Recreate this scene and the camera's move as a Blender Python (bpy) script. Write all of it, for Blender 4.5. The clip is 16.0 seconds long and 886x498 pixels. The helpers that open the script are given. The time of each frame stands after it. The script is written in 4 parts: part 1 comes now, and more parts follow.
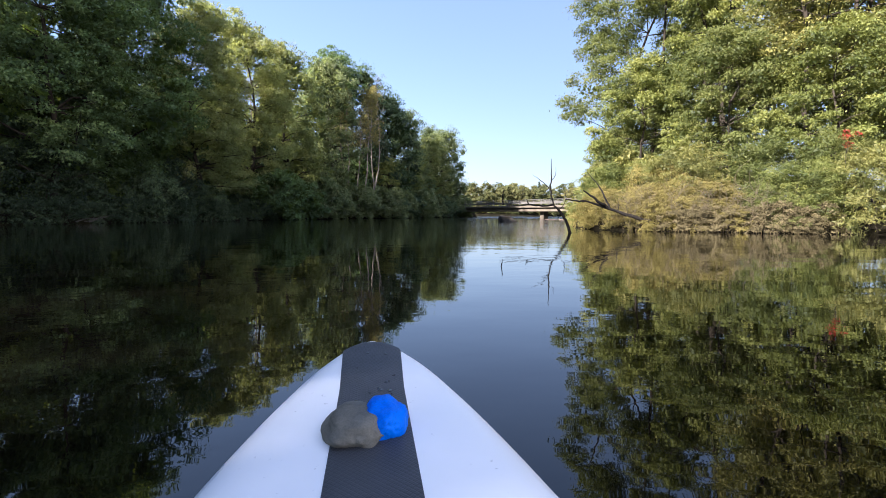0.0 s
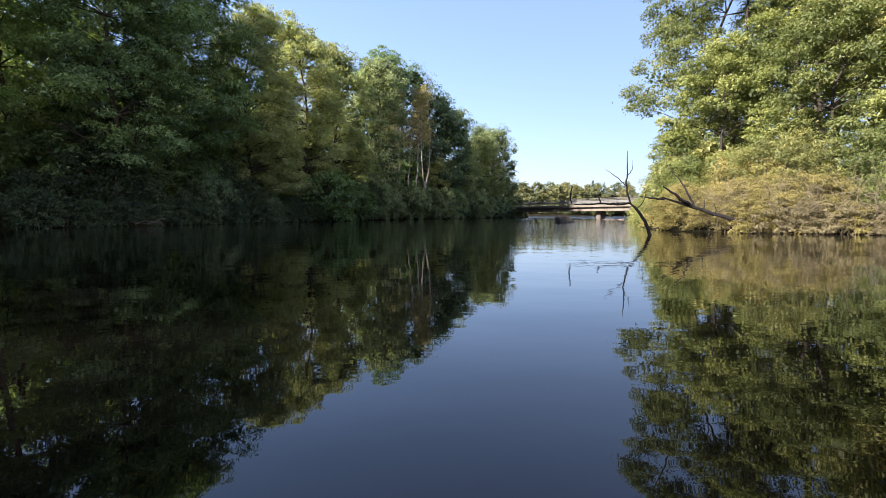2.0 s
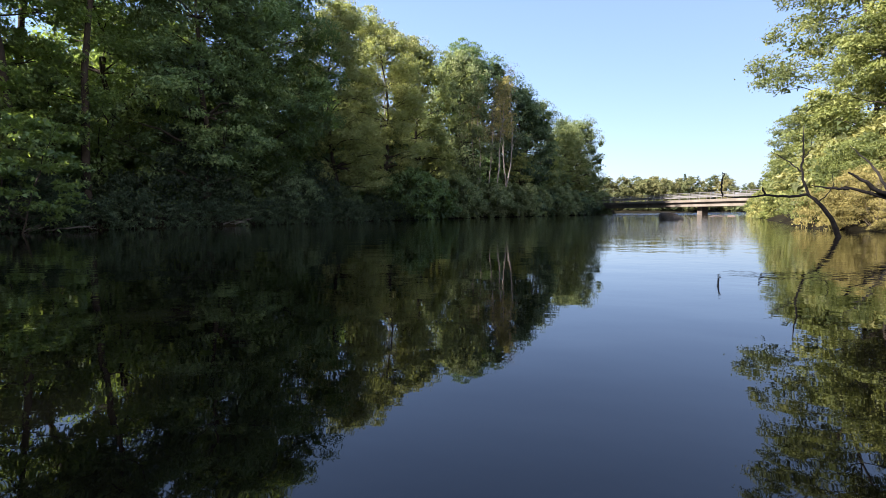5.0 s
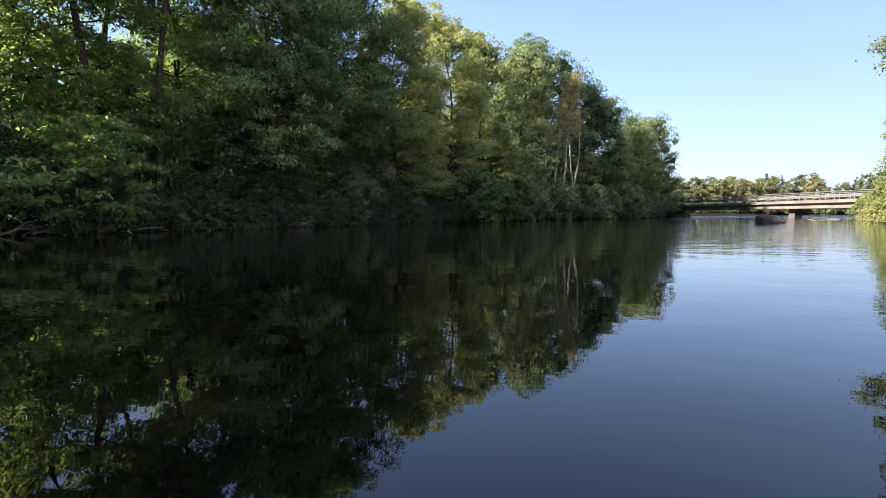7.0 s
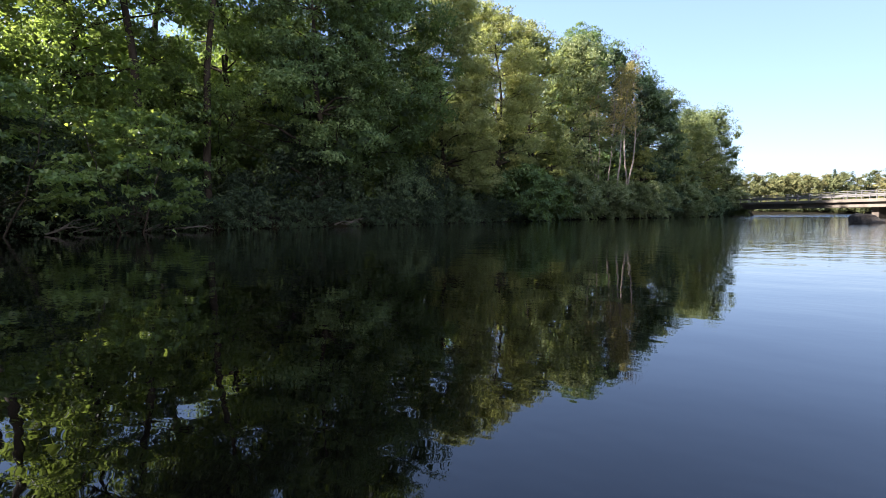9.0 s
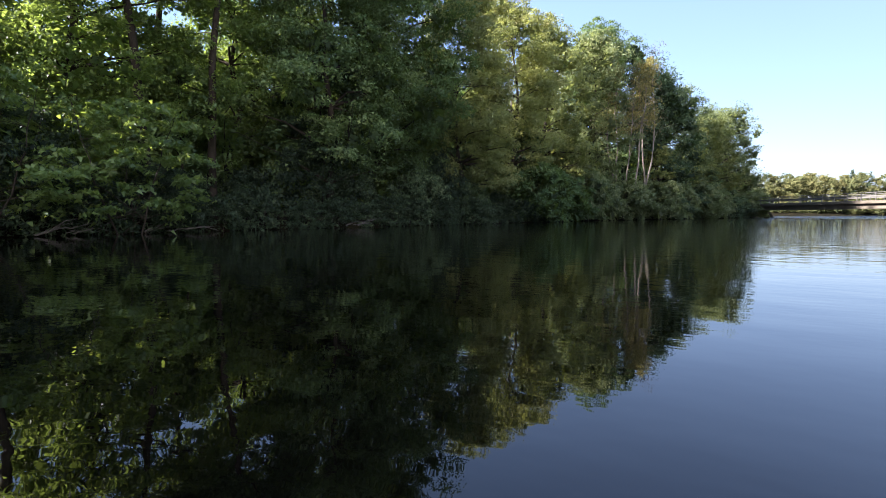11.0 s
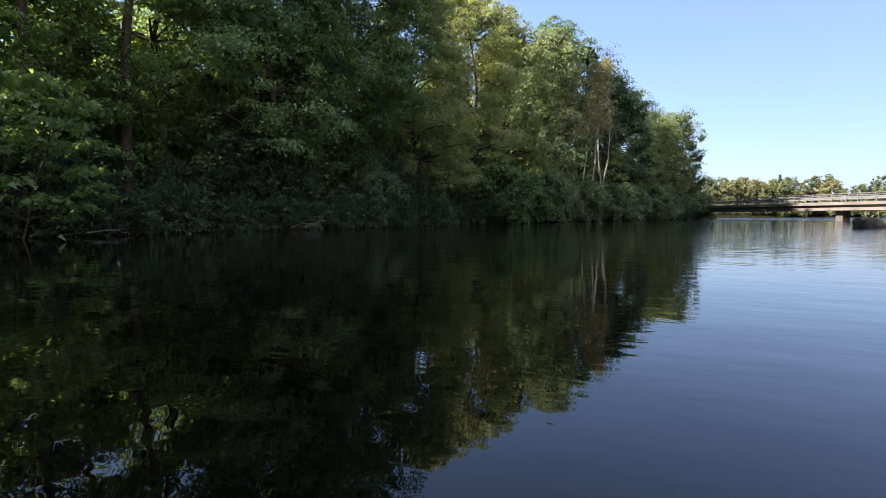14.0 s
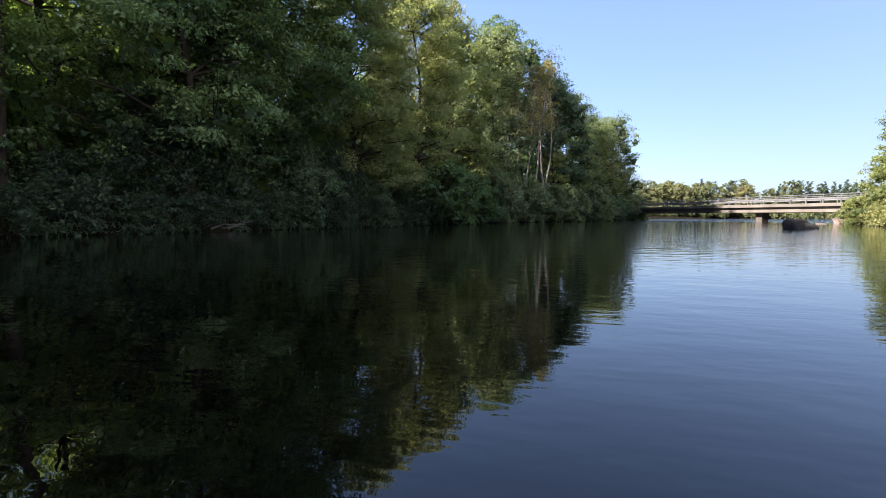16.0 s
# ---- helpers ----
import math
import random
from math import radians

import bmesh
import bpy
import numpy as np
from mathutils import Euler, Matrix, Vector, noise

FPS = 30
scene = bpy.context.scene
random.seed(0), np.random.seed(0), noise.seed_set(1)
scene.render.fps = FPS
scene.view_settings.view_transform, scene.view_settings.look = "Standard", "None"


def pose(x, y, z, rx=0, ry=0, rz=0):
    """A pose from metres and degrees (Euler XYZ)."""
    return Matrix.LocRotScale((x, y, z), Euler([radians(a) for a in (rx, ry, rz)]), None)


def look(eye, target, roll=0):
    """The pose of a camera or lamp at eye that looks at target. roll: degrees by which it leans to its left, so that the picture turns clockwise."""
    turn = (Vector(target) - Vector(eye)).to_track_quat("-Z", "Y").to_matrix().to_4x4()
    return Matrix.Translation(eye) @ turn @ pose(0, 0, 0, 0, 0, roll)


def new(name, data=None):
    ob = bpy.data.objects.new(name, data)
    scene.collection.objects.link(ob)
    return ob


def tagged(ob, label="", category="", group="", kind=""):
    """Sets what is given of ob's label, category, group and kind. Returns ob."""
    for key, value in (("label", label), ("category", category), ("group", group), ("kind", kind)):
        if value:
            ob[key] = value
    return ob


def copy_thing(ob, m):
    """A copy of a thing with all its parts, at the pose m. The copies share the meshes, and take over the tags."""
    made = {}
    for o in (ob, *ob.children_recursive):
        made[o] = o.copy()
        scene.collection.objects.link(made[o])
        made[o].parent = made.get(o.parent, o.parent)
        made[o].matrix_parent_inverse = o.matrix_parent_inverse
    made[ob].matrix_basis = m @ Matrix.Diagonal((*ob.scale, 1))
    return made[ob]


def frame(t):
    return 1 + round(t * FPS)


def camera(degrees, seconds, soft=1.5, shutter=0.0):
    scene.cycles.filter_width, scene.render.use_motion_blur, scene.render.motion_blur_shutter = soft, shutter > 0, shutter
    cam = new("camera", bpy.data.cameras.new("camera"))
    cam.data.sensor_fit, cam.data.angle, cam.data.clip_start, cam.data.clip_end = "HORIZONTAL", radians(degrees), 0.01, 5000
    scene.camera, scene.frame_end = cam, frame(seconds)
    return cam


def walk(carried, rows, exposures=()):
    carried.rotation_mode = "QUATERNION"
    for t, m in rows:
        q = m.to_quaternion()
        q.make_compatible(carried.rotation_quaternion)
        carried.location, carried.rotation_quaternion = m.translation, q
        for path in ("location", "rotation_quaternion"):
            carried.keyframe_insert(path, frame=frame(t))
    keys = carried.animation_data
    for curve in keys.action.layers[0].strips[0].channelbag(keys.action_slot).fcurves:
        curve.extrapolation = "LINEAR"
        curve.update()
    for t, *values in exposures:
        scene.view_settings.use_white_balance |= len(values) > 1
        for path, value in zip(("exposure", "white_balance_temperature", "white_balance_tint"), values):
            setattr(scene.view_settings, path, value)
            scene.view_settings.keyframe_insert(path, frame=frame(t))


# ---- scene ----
cam = camera(86.9, 16.0, soft=0.8)
METRES, EYE, TILT, LEAN, TURN = 14.5, 0.695, -4.22, -0.28, 0.0
ROWS = [
    (0.0, 0.0, 0.0, 0.0, 0.0, 0.0, -0.0),
    (0.5, -0.004, 0.0297, 0.0025, 1.53, 0.11, 0.1),
    (1.0, -0.0087, 0.0571, 0.0044, 3.31, 0.17, 0.18),
    (1.5, -0.0163, 0.0867, 0.0069, 4.84, 0.15, 0.03),
    (2.0, -0.0265, 0.1173, 0.009, 5.98, 0.06, -0.12),
    (2.5, -0.0335, 0.1461, 0.0107, 7.4, 0.02, -0.09),
    (3.0, -0.045, 0.1722, 0.013, 9.27, 0.01, -0.07),
    (3.5, -0.0604, 0.2009, 0.0153, 11.19, -0.03, -0.09),
    (4.0, -0.0763, 0.2299, 0.0175, 12.5, -0.11, -0.17),
    (6.5, -0.1729, 0.3661, 0.0275, 20.31, -0.13, -0.72),
    (7.0, -0.1937, 0.3909, 0.0287, 22.15, -0.06, -0.97),
    (7.5, -0.2194, 0.4153, 0.0319, 23.55, -0.16, -1.1),
    (8.0, -0.2438, 0.4399, 0.0337, 24.76, -0.24, -1.23),
    (8.5, -0.269, 0.4629, 0.0361, 25.94, -0.3, -1.3),
    (9.0, -0.2916, 0.4847, 0.038, 27.03, -0.33, -1.36),
    (9.5, -0.3142, 0.5054, 0.0404, 28.06, -0.3, -1.55),
    (12.0, -0.4159, 0.6109, 0.0493, 27.63, -0.25, -1.57),
    (12.5, -0.4344, 0.6341, 0.0515, 26.74, -0.23, -1.65),
    (13.0, -0.4513, 0.656, 0.0537, 25.27, -0.15, -1.64),
    (13.5, -0.4659, 0.6816, 0.0558, 23.72, -0.1, -1.46),
    (14.0, -0.4795, 0.7107, 0.0581, 22.17, -0.01, -1.27),
    (14.5, -0.4927, 0.7384, 0.0602, 20.94, -0.02, -1.37),
    (15.0, -0.5065, 0.7645, 0.063, 19.16, 0.04, -1.33),
    (15.5, -0.517, 0.7912, 0.0658, 16.97, 0.12, -1.24),
    (16.0, -0.525, 0.823, 0.0681, 15.16, 0.17, -0.99),
]


def eye_pose(x, y, z, yaw, pitch, roll):
    """The camera floats at one height above the water all along."""
    m = pose(0, 0, EYE, TILT, LEAN, TURN) @ pose(METRES * x, METRES * y, METRES * z, 90 + pitch, roll, yaw)
    m.translation.z = EYE
    return m


EXPOSURE = 2.18
walk(cam, [(t, eye_pose(*row)) for t, *row in ROWS], exposures=[(t, EXPOSURE + e, kelvin, 20.0) for t, e, kelvin in ((0.0, 0.12, 5960.0), (4.0, 0.1, 5940.0), (7.0, 0.18, 5900.0), (9.5, 0.38, 5960.0), (12.0, 0.38, 5980.0), (13.0, 0.22, 5940.0), (14.0, 0.03, 5860.0), (16.0, 0.03, 5800.0))])

# ---- world and sun ----
SUN_AZIMUTH, SUN_HEIGHT = -126.0, 29.0  # degrees clockwise from +y, degrees above the horizon
world = bpy.data.worlds.new("sky")
scene.world = world
world.use_nodes = True
wn, wl = world.node_tree.nodes, world.node_tree.links
sky = wn.new("ShaderNodeTexSky")
sky.sky_type, sky.sun_disc = "NISHITA", False
sky.sun_elevation, sky.sun_rotation = radians(SUN_HEIGHT), radians(-SUN_AZIMUTH)
sky.air_density, sky.dust_density, sky.ozone_density = 1.0, 1.3, 0.9
haze = wn.new("ShaderNodeMix")  # thin even haze that pales the blue
haze.data_type = "RGBA"
haze.inputs[0].default_value, haze.inputs[7].default_value = 0.38, (1.9, 2.7, 4.2, 1)
wl.new(sky.outputs[0], haze.inputs[6])
wl.new(haze.outputs[2], wn["Background"].inputs[0])
wn["Background"].inputs[1].default_value = 0.0585
to_sun = Vector((math.sin(radians(SUN_AZIMUTH)) * math.cos(radians(SUN_HEIGHT)), math.cos(radians(SUN_AZIMUTH)) * math.cos(radians(SUN_HEIGHT)), math.sin(radians(SUN_HEIGHT))))
sun = new("sun", bpy.data.lights.new("sun", "SUN"))
sun.data.energy, sun.data.angle, sun.data.color = 5.2, radians(0.6), (1.0, 0.93, 0.82)
sun.matrix_world = look(to_sun * 100, (0, 0, 0))


# ---- materials ----
def material(name):
    m = bpy.data.materials.new(name)
    m.use_nodes = True
    n, l = m.node_tree.nodes, m.node_tree.links
    return m, n, l, n["Principled BSDF"], n["Material Output"]


def noise_node(n, l, scale, detail=4, rough=0.55, coords="Object", stretch=None):
    tc = n.new("ShaderNodeTexCoord")
    tex = n.new("ShaderNodeTexNoise")
    tex.inputs["Scale"].default_value, tex.inputs["Detail"].default_value, tex.inputs["Roughness"].default_value = scale, detail, rough
    if stretch:
        mp = n.new("ShaderNodeMapping")
        mp.inputs["Scale"].default_value = stretch
        l.new(tc.outputs[coords], mp.inputs[0])
        l.new(mp.outputs[0], tex.inputs[0])
    else:
        l.new(tc.outputs[coords], tex.inputs[0])
    return tex


def ramp(n, l, source, stops):
    r = n.new("ShaderNodeValToRGB")
    while len(r.color_ramp.elements) < len(stops):
        r.color_ramp.elements.new(0.5)
    for e, (p, c) in zip(r.color_ramp.elements, stops):
        e.position, e.color = p, (*c, 1)
    l.new(source, r.inputs[0])
    return r


def mixed(n, l, a, b, fac, mode="MIX"):
    m = n.new("ShaderNodeMix")
    m.data_type, m.blend_type = "RGBA", mode
    if isinstance(fac, float):
        m.inputs[0].default_value = fac
    else:
        l.new(fac, m.inputs[0])
    l.new(a, m.inputs[6])
    l.new(b, m.inputs[7])
    return m.outputs[2]


def bump(n, l, p, source, strength, distance, under=None):
    b = n.new("ShaderNodeBump")
    b.inputs["Strength"].default_value, b.inputs["Distance"].default_value = strength, distance
    l.new(source, b.inputs["Height"])
    if under:
        l.new(under, b.inputs["Normal"])
    if p:
        l.new(b.outputs[0], p.inputs["Normal"])
    return b.outputs[0]


def rough_surface(name, stops, big, fine, rough=0.8, relief=0.02, stretch=None, metal=0.0, sheen=0.15):
    """Two scales of variation: broad stains and fine grain with relief."""
    m, n, l, p, o = material(name)
    a, b = noise_node(n, l, big, 5, 0.6, stretch=stretch), noise_node(n, l, fine, 6, 0.65, stretch=stretch)
    base = ramp(n, l, a.outputs[0], stops)
    grain = ramp(n, l, b.outputs[0], [(0.3, (0.6, 0.6, 0.6)), (0.7, (1.0, 1.0, 1.0))])
    l.new(mixed(n, l, base.outputs[0], grain.outputs[0], 0.8, "MULTIPLY"), p.inputs["Base Color"])
    p.inputs["Roughness"].default_value, p.inputs["Metallic"].default_value, p.inputs["Specular IOR Level"].default_value = rough, metal, sheen
    bump(n, l, p, b.outputs[0], 0.6, relief)
    return m


def leaf_material(name, dark, mid, light, glow, through_share=0.38, gloss=0.4, shine=0.5):
    """Leaves of slightly different greens that let light through; tint is drawn per leaf, and each plant differs a little."""
    m, n, l, p, o = material(name)
    at = n.new("ShaderNodeAttribute")
    at.attribute_name = "tint"
    info = n.new("ShaderNodeObjectInfo")
    add = n.new("ShaderNodeMath")
    add.operation = "MULTIPLY_ADD"
    l.new(info.outputs["Random"], add.inputs[0])
    add.inputs[1].default_value = 0.24
    l.new(at.outputs["Fac"], add.inputs[2])
    sub = n.new("ShaderNodeMath")
    sub.operation = "SUBTRACT"
    l.new(add.outputs[0], sub.inputs[0])
    sub.inputs[1].default_value = 0.12
    # dark end: rare outer leaves, and the shade painted inside tree crowns
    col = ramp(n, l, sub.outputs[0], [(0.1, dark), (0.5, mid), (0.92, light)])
    l.new(col.outputs[0], p.inputs["Base Color"])
    p.inputs["Roughness"].default_value = gloss
    p.inputs["Specular IOR Level"].default_value = shine
    tr = n.new("ShaderNodeBsdfTranslucent")
    gl = n.new("ShaderNodeRGB")
    gl.outputs[0].default_value = (*glow, 1)
    l.new(mixed(n, l, col.outputs[0], gl.outputs[0], 0.6), tr.inputs[0])
    mx = n.new("ShaderNodeMixShader")
    mx.inputs[0].default_value = through_share
    l.new(p.outputs[0], mx.inputs[1])
    l.new(tr.outputs[0], mx.inputs[2])
    l.new(mx.outputs[0], o.inputs[0])
    return m


LEAF = {
    # leaf colour lowered to stand in for deep shade under the bank trees
    "shade": leaf_material("shade_darkened_leaves", (0.006, 0.011, 0.007), (0.026, 0.044, 0.026), (0.075, 0.1, 0.047), (0.16, 0.24, 0.05), 0.25, 0.6, 0.18),
    "soft": leaf_material("grey_green_leaves", (0.034, 0.05, 0.027), (0.14, 0.178, 0.088), (0.28, 0.3, 0.13), (0.4, 0.45, 0.11), 0.42, 0.55, 0.25),
    "alder": leaf_material("alder_leaves", (0.01, 0.019, 0.012), (0.062, 0.1, 0.058), (0.165, 0.21, 0.1), (0.25, 0.35, 0.0726), 0.28, 0.6, 0.18),
    "oak": leaf_material("oak_leaves", (0.011, 0.022, 0.011), (0.08, 0.133, 0.063), (0.2, 0.265, 0.1), (0.38, 0.5, 0.055), 0.32, 0.6, 0.18),
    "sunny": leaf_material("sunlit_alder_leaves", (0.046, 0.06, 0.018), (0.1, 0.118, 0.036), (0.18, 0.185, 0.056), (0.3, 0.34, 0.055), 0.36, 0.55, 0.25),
    "maple": leaf_material("maple_leaves", (0.018, 0.038, 0.012), (0.068, 0.112, 0.032), (0.165, 0.21, 0.052), (0.47, 0.61, 0.09), 0.42, 0.5, 0.3),
    "mellow": leaf_material("mellow_alder_leaves", (0.04, 0.054, 0.024), (0.15, 0.185, 0.08), (0.32, 0.31, 0.12), (0.52, 0.54, 0.11), 0.46, 0.55, 0.25),
    "olive": leaf_material("olive_leaves", (0.045, 0.06, 0.02), (0.145, 0.168, 0.047), (0.26, 0.262, 0.072), (0.38, 0.41, 0.06), 0.36, 0.55, 0.25),
    "beech": leaf_material("beech_leaves", (0.024, 0.046, 0.016), (0.062, 0.108, 0.034), (0.15, 0.21, 0.06), (0.5, 0.62, 0.07), 0.4, 0.45, 0.4),
    "gold": leaf_material("golden_leaves", (0.1, 0.095, 0.03), (0.2, 0.185, 0.06), (0.34, 0.29, 0.09), (0.36, 0.3, 0.065), 0.3, 0.6, 0.2),
    "willow": leaf_material("willow_leaves", (0.0712, 0.0825, 0.0224), (0.147, 0.15, 0.0389), (0.264, 0.238, 0.0636), (0.366, 0.349, 0.0598), 0.34, 0.6),
    "straw": leaf_material("dry_willow_leaves", (0.1, 0.085, 0.026), (0.19, 0.163, 0.05), (0.31, 0.258, 0.083), (0.36, 0.3, 0.07), 0.3, 0.65, 0.2),
    "red": leaf_material("red_leaves", (0.139, 0.018, 0.0123), (0.321, 0.035, 0.022), (0.407, 0.08, 0.0352), (0.449, 0.05, 0.0264)),
    "grey": leaf_material("withered_leaves", (0.0642, 0.052, 0.0264), (0.128, 0.108, 0.0546), (0.225, 0.185, 0.0924), (0.214, 0.17, 0.0792), 0.2, 0.8, 0.15),
    "far": leaf_material("distant_leaves", (0.061, 0.075, 0.033), (0.114, 0.124, 0.05), (0.195, 0.172, 0.067), (0.19, 0.175, 0.06), 0.3, 0.9, 0.1),
    "pine": leaf_material("distant_needles", (0.035, 0.05, 0.028), (0.06, 0.08, 0.04), (0.09, 0.11, 0.05), (0.0856, 0.1, 0.0396), 0.2, 0.9, 0.1),
    "grass": leaf_material("bank_grass", (0.0535, 0.065, 0.0176), (0.118, 0.12, 0.0308), (0.235, 0.19, 0.0528), (0.321, 0.3, 0.0528)),
}
BARK = rough_surface("dark_bark", [(0.3, (0.022, 0.018, 0.013)), (0.7, (0.07, 0.058, 0.044))], 1.5, 22, 0.95, 0.02, (1, 1, 0.25), sheen=0.06)
PALE_BARK = rough_surface("pale_bark", [(0.3, (0.17, 0.14, 0.105)), (0.7, (0.33, 0.285, 0.23))], 2.0, 18, 0.9, 0.01, (1, 1, 0.4))
DEAD_WOOD = rough_surface("dead_wood", [(0.3, (0.008, 0.007, 0.006)), (0.7, (0.034, 0.029, 0.024))], 3.0, 30, 0.95, 0.01)
DRIFT_WOOD = rough_surface("bleached_wood", [(0.3, (0.075, 0.068, 0.058)), (0.7, (0.17, 0.155, 0.135))], 3.0, 30, 0.9, 0.01)
SOIL = rough_surface("bank_soil", [(0.3, (0.008, 0.0065, 0.005)), (0.55, (0.018, 0.016, 0.009)), (0.75, (0.045, 0.042, 0.02))], 0.35, 9, 1.0, 0.08, sheen=0.02)
CONCRETE = rough_surface("concrete", [(0.3, (0.112, 0.094, 0.07)), (0.7, (0.185, 0.157, 0.12))], 0.6, 14, 0.85, 0.006)
STAINED_CONCRETE = rough_surface("stained_concrete", [(0.3, (0.05, 0.04, 0.03)), (0.7, (0.12, 0.1, 0.075))], 1.2, 14, 0.85, 0.008)
STEEL = rough_surface("galvanised_steel", [(0.3, (0.13, 0.122, 0.108)), (0.7, (0.22, 0.207, 0.185))], 1.2, 25, 0.55, 0.001, metal=0.4, sheen=0.4)
ASPHALT = rough_surface("asphalt", [(0.3, (0.04, 0.04, 0.042)), (0.7, (0.065, 0.065, 0.066))], 0.8, 60, 0.9, 0.004)
STONE = rough_surface("river_stone", [(0.3, (0.07, 0.056, 0.044)), (0.55, (0.13, 0.105, 0.083)), (0.8, (0.27, 0.225, 0.175))], 1.6, 12, 0.85, 0.12)
PINK_STONE = rough_surface("reddish_stone", [(0.3, (0.12, 0.085, 0.065)), (0.7, (0.24, 0.175, 0.135))], 1.5, 16, 0.8, 0.04)


def water_material():
    """Peat-dark water: a clear gloss over a brown body, with slow swell and thin wind ripples."""
    m, n, l, p, o = material("river_water")
    p.inputs["Base Color"].default_value = (0.0025, 0.0022, 0.0016, 1)
    p.inputs["Roughness"].default_value = 0.015
    p.inputs["IOR"].default_value = 1.54
    p.inputs["Specular IOR Level"].default_value = 0.5
    slow = noise_node(n, l, 1.0, 1, 0.45, stretch=(0.85, 1.25, 1))
    mid = noise_node(n, l, 4.2, 2, 0.55, stretch=(0.85, 1.3, 1))
    patch = noise_node(n, l, 0.07, 2, 0.5)
    windy = ramp(n, l, patch.outputs[0], [(0.42, (0.22, 0.22, 0.22)), (0.68, (1, 1, 1))])
    mul = n.new("ShaderNodeMath")
    mul.operation = "MULTIPLY"
    l.new(mid.outputs[0], mul.inputs[0])
    l.new(windy.outputs[0], mul.inputs[1])
    place, xyz, open_water = n.new("ShaderNodeTexCoord"), n.new("ShaderNodeSeparateXYZ"), n.new("ShaderNodeMapRange")
    l.new(place.outputs["Object"], xyz.inputs[0])
    l.new(xyz.outputs["Y"], open_water.inputs["Value"])
    open_water.inputs["From Min"].default_value, open_water.inputs["From Max"].default_value = 30.0, 122.0
    rising = n.new("ShaderNodeMath")
    rising.operation = "POWER"
    l.new(open_water.outputs[0], rising.inputs[0])
    rising.inputs[1].default_value = 2.4
    chop = noise_node(n, l, 2.2, 3, 0.6, stretch=(0.6, 1.6, 1))
    rough_sea = n.new("ShaderNodeMath")
    rough_sea.operation = "MULTIPLY"
    l.new(chop.outputs[0], rough_sea.inputs[0])
    l.new(rising.outputs[0], rough_sea.inputs[1])
    wind = bump(n, l, None, rough_sea.outputs[0], 0.6, 0.22)
    wavelets, sheltered, long_crests = noise_node(n, l, 1.6, 3, 0.55, stretch=(0.85, 2.0, 1)), n.new("ShaderNodeMapRange"), n.new("ShaderNodeMath")
    l.new(xyz.outputs["Y"], sheltered.inputs["Value"])
    sheltered.inputs["From Min"].default_value, sheltered.inputs["From Max"].default_value = 9.0, 30.0
    long_crests.operation = "MULTIPLY"
    l.new(wavelets.outputs[0], long_crests.inputs[0])
    l.new(sheltered.outputs[0], long_crests.inputs[1])
    breeze = bump(n, l, None, long_crests.outputs[0], 0.5, 0.026, wind)
    first = bump(n, l, None, slow.outputs[0], 0.5, 0.01, breeze)
    bump(n, l, p, mul.outputs[0], 0.5, 0.0065, first)
    return m


WATER = water_material()


# ---- building helpers ----
def part(name, data, mat, parent=None, label=""):
    """Links a mesh, or a bmesh, as one object under a thing or a part."""
    if isinstance(data, bmesh.types.BMesh):
        me = bpy.data.meshes.new(name)
        data.to_mesh(me)
        data.free()
        data = me
    if mat and not data.materials:
        data.materials.append(mat)
    ob = new(name, data)
    ob.parent = parent
    return tagged(ob, label)


def smooth(me):
    me.polygons.foreach_set("use_smooth", [True] * len(me.polygons))
    return me


def quick_mesh(name, verts, faces, tint=None):
    """A mesh from arrays: verts (n, 3), faces (m, k), and a tint for each face."""
    me = bpy.data.meshes.new(name)
    verts, faces = np.asarray(verts, dtype=np.float32), np.asarray(faces, dtype=np.int32)
    k = faces.shape[1]
    me.vertices.add(len(verts))
    me.vertices.foreach_set("co", verts.ravel())
    me.loops.add(faces.size)
    me.loops.foreach_set("vertex_index", faces.ravel())
    me.polygons.add(len(faces))
    me.polygons.foreach_set("loop_start", np.arange(0, faces.size, k, dtype=np.int32))
    if tint is not None:
        me.attributes.new("tint", "FLOAT", "FACE").data.foreach_set("value", np.asarray(tint, dtype=np.float32))
    me.update(calc_edges=True)
    return me


def tube(points, radii, sides=7):
    """Vertices and quads of a tapered, bent tube, closed to a point at its end."""
    pts, ang = np.asarray(points, float), np.linspace(0, 2 * np.pi, sides, endpoint=False)
    t = np.gradient(pts, axis=0)
    t /= np.linalg.norm(t, axis=1)[:, None] + 1e-9
    ref = np.array([0.31, 0.17, 0.93]) if abs(t[0][2]) < 0.8 else np.array([0.9, 0.4, 0.1])
    u = np.cross(t, ref)
    u /= np.linalg.norm(u, axis=1)[:, None] + 1e-9
    v = np.cross(t, u)
    r = np.asarray(radii, float)[:, None, None]
    ring = pts[:, None, :] + r * (np.cos(ang)[None, :, None] * u[:, None, :] + np.sin(ang)[None, :, None] * v[:, None, :])
    verts = ring.reshape(-1, 3)
    faces = [(i * sides + j, i * sides + (j + 1) % sides, (i + 1) * sides + (j + 1) % sides, (i + 1) * sides + j) for i in range(len(pts) - 1) for j in range(sides)]
    return verts, np.array(faces)


def tubes_mesh(name, pieces):
    vs, fs, at = [], [], 0
    for v, f in pieces:
        vs.append(v)
        fs.append(f + at)
        at += len(v)
    return smooth(quick_mesh(name, np.vstack(vs), np.vstack(fs)))


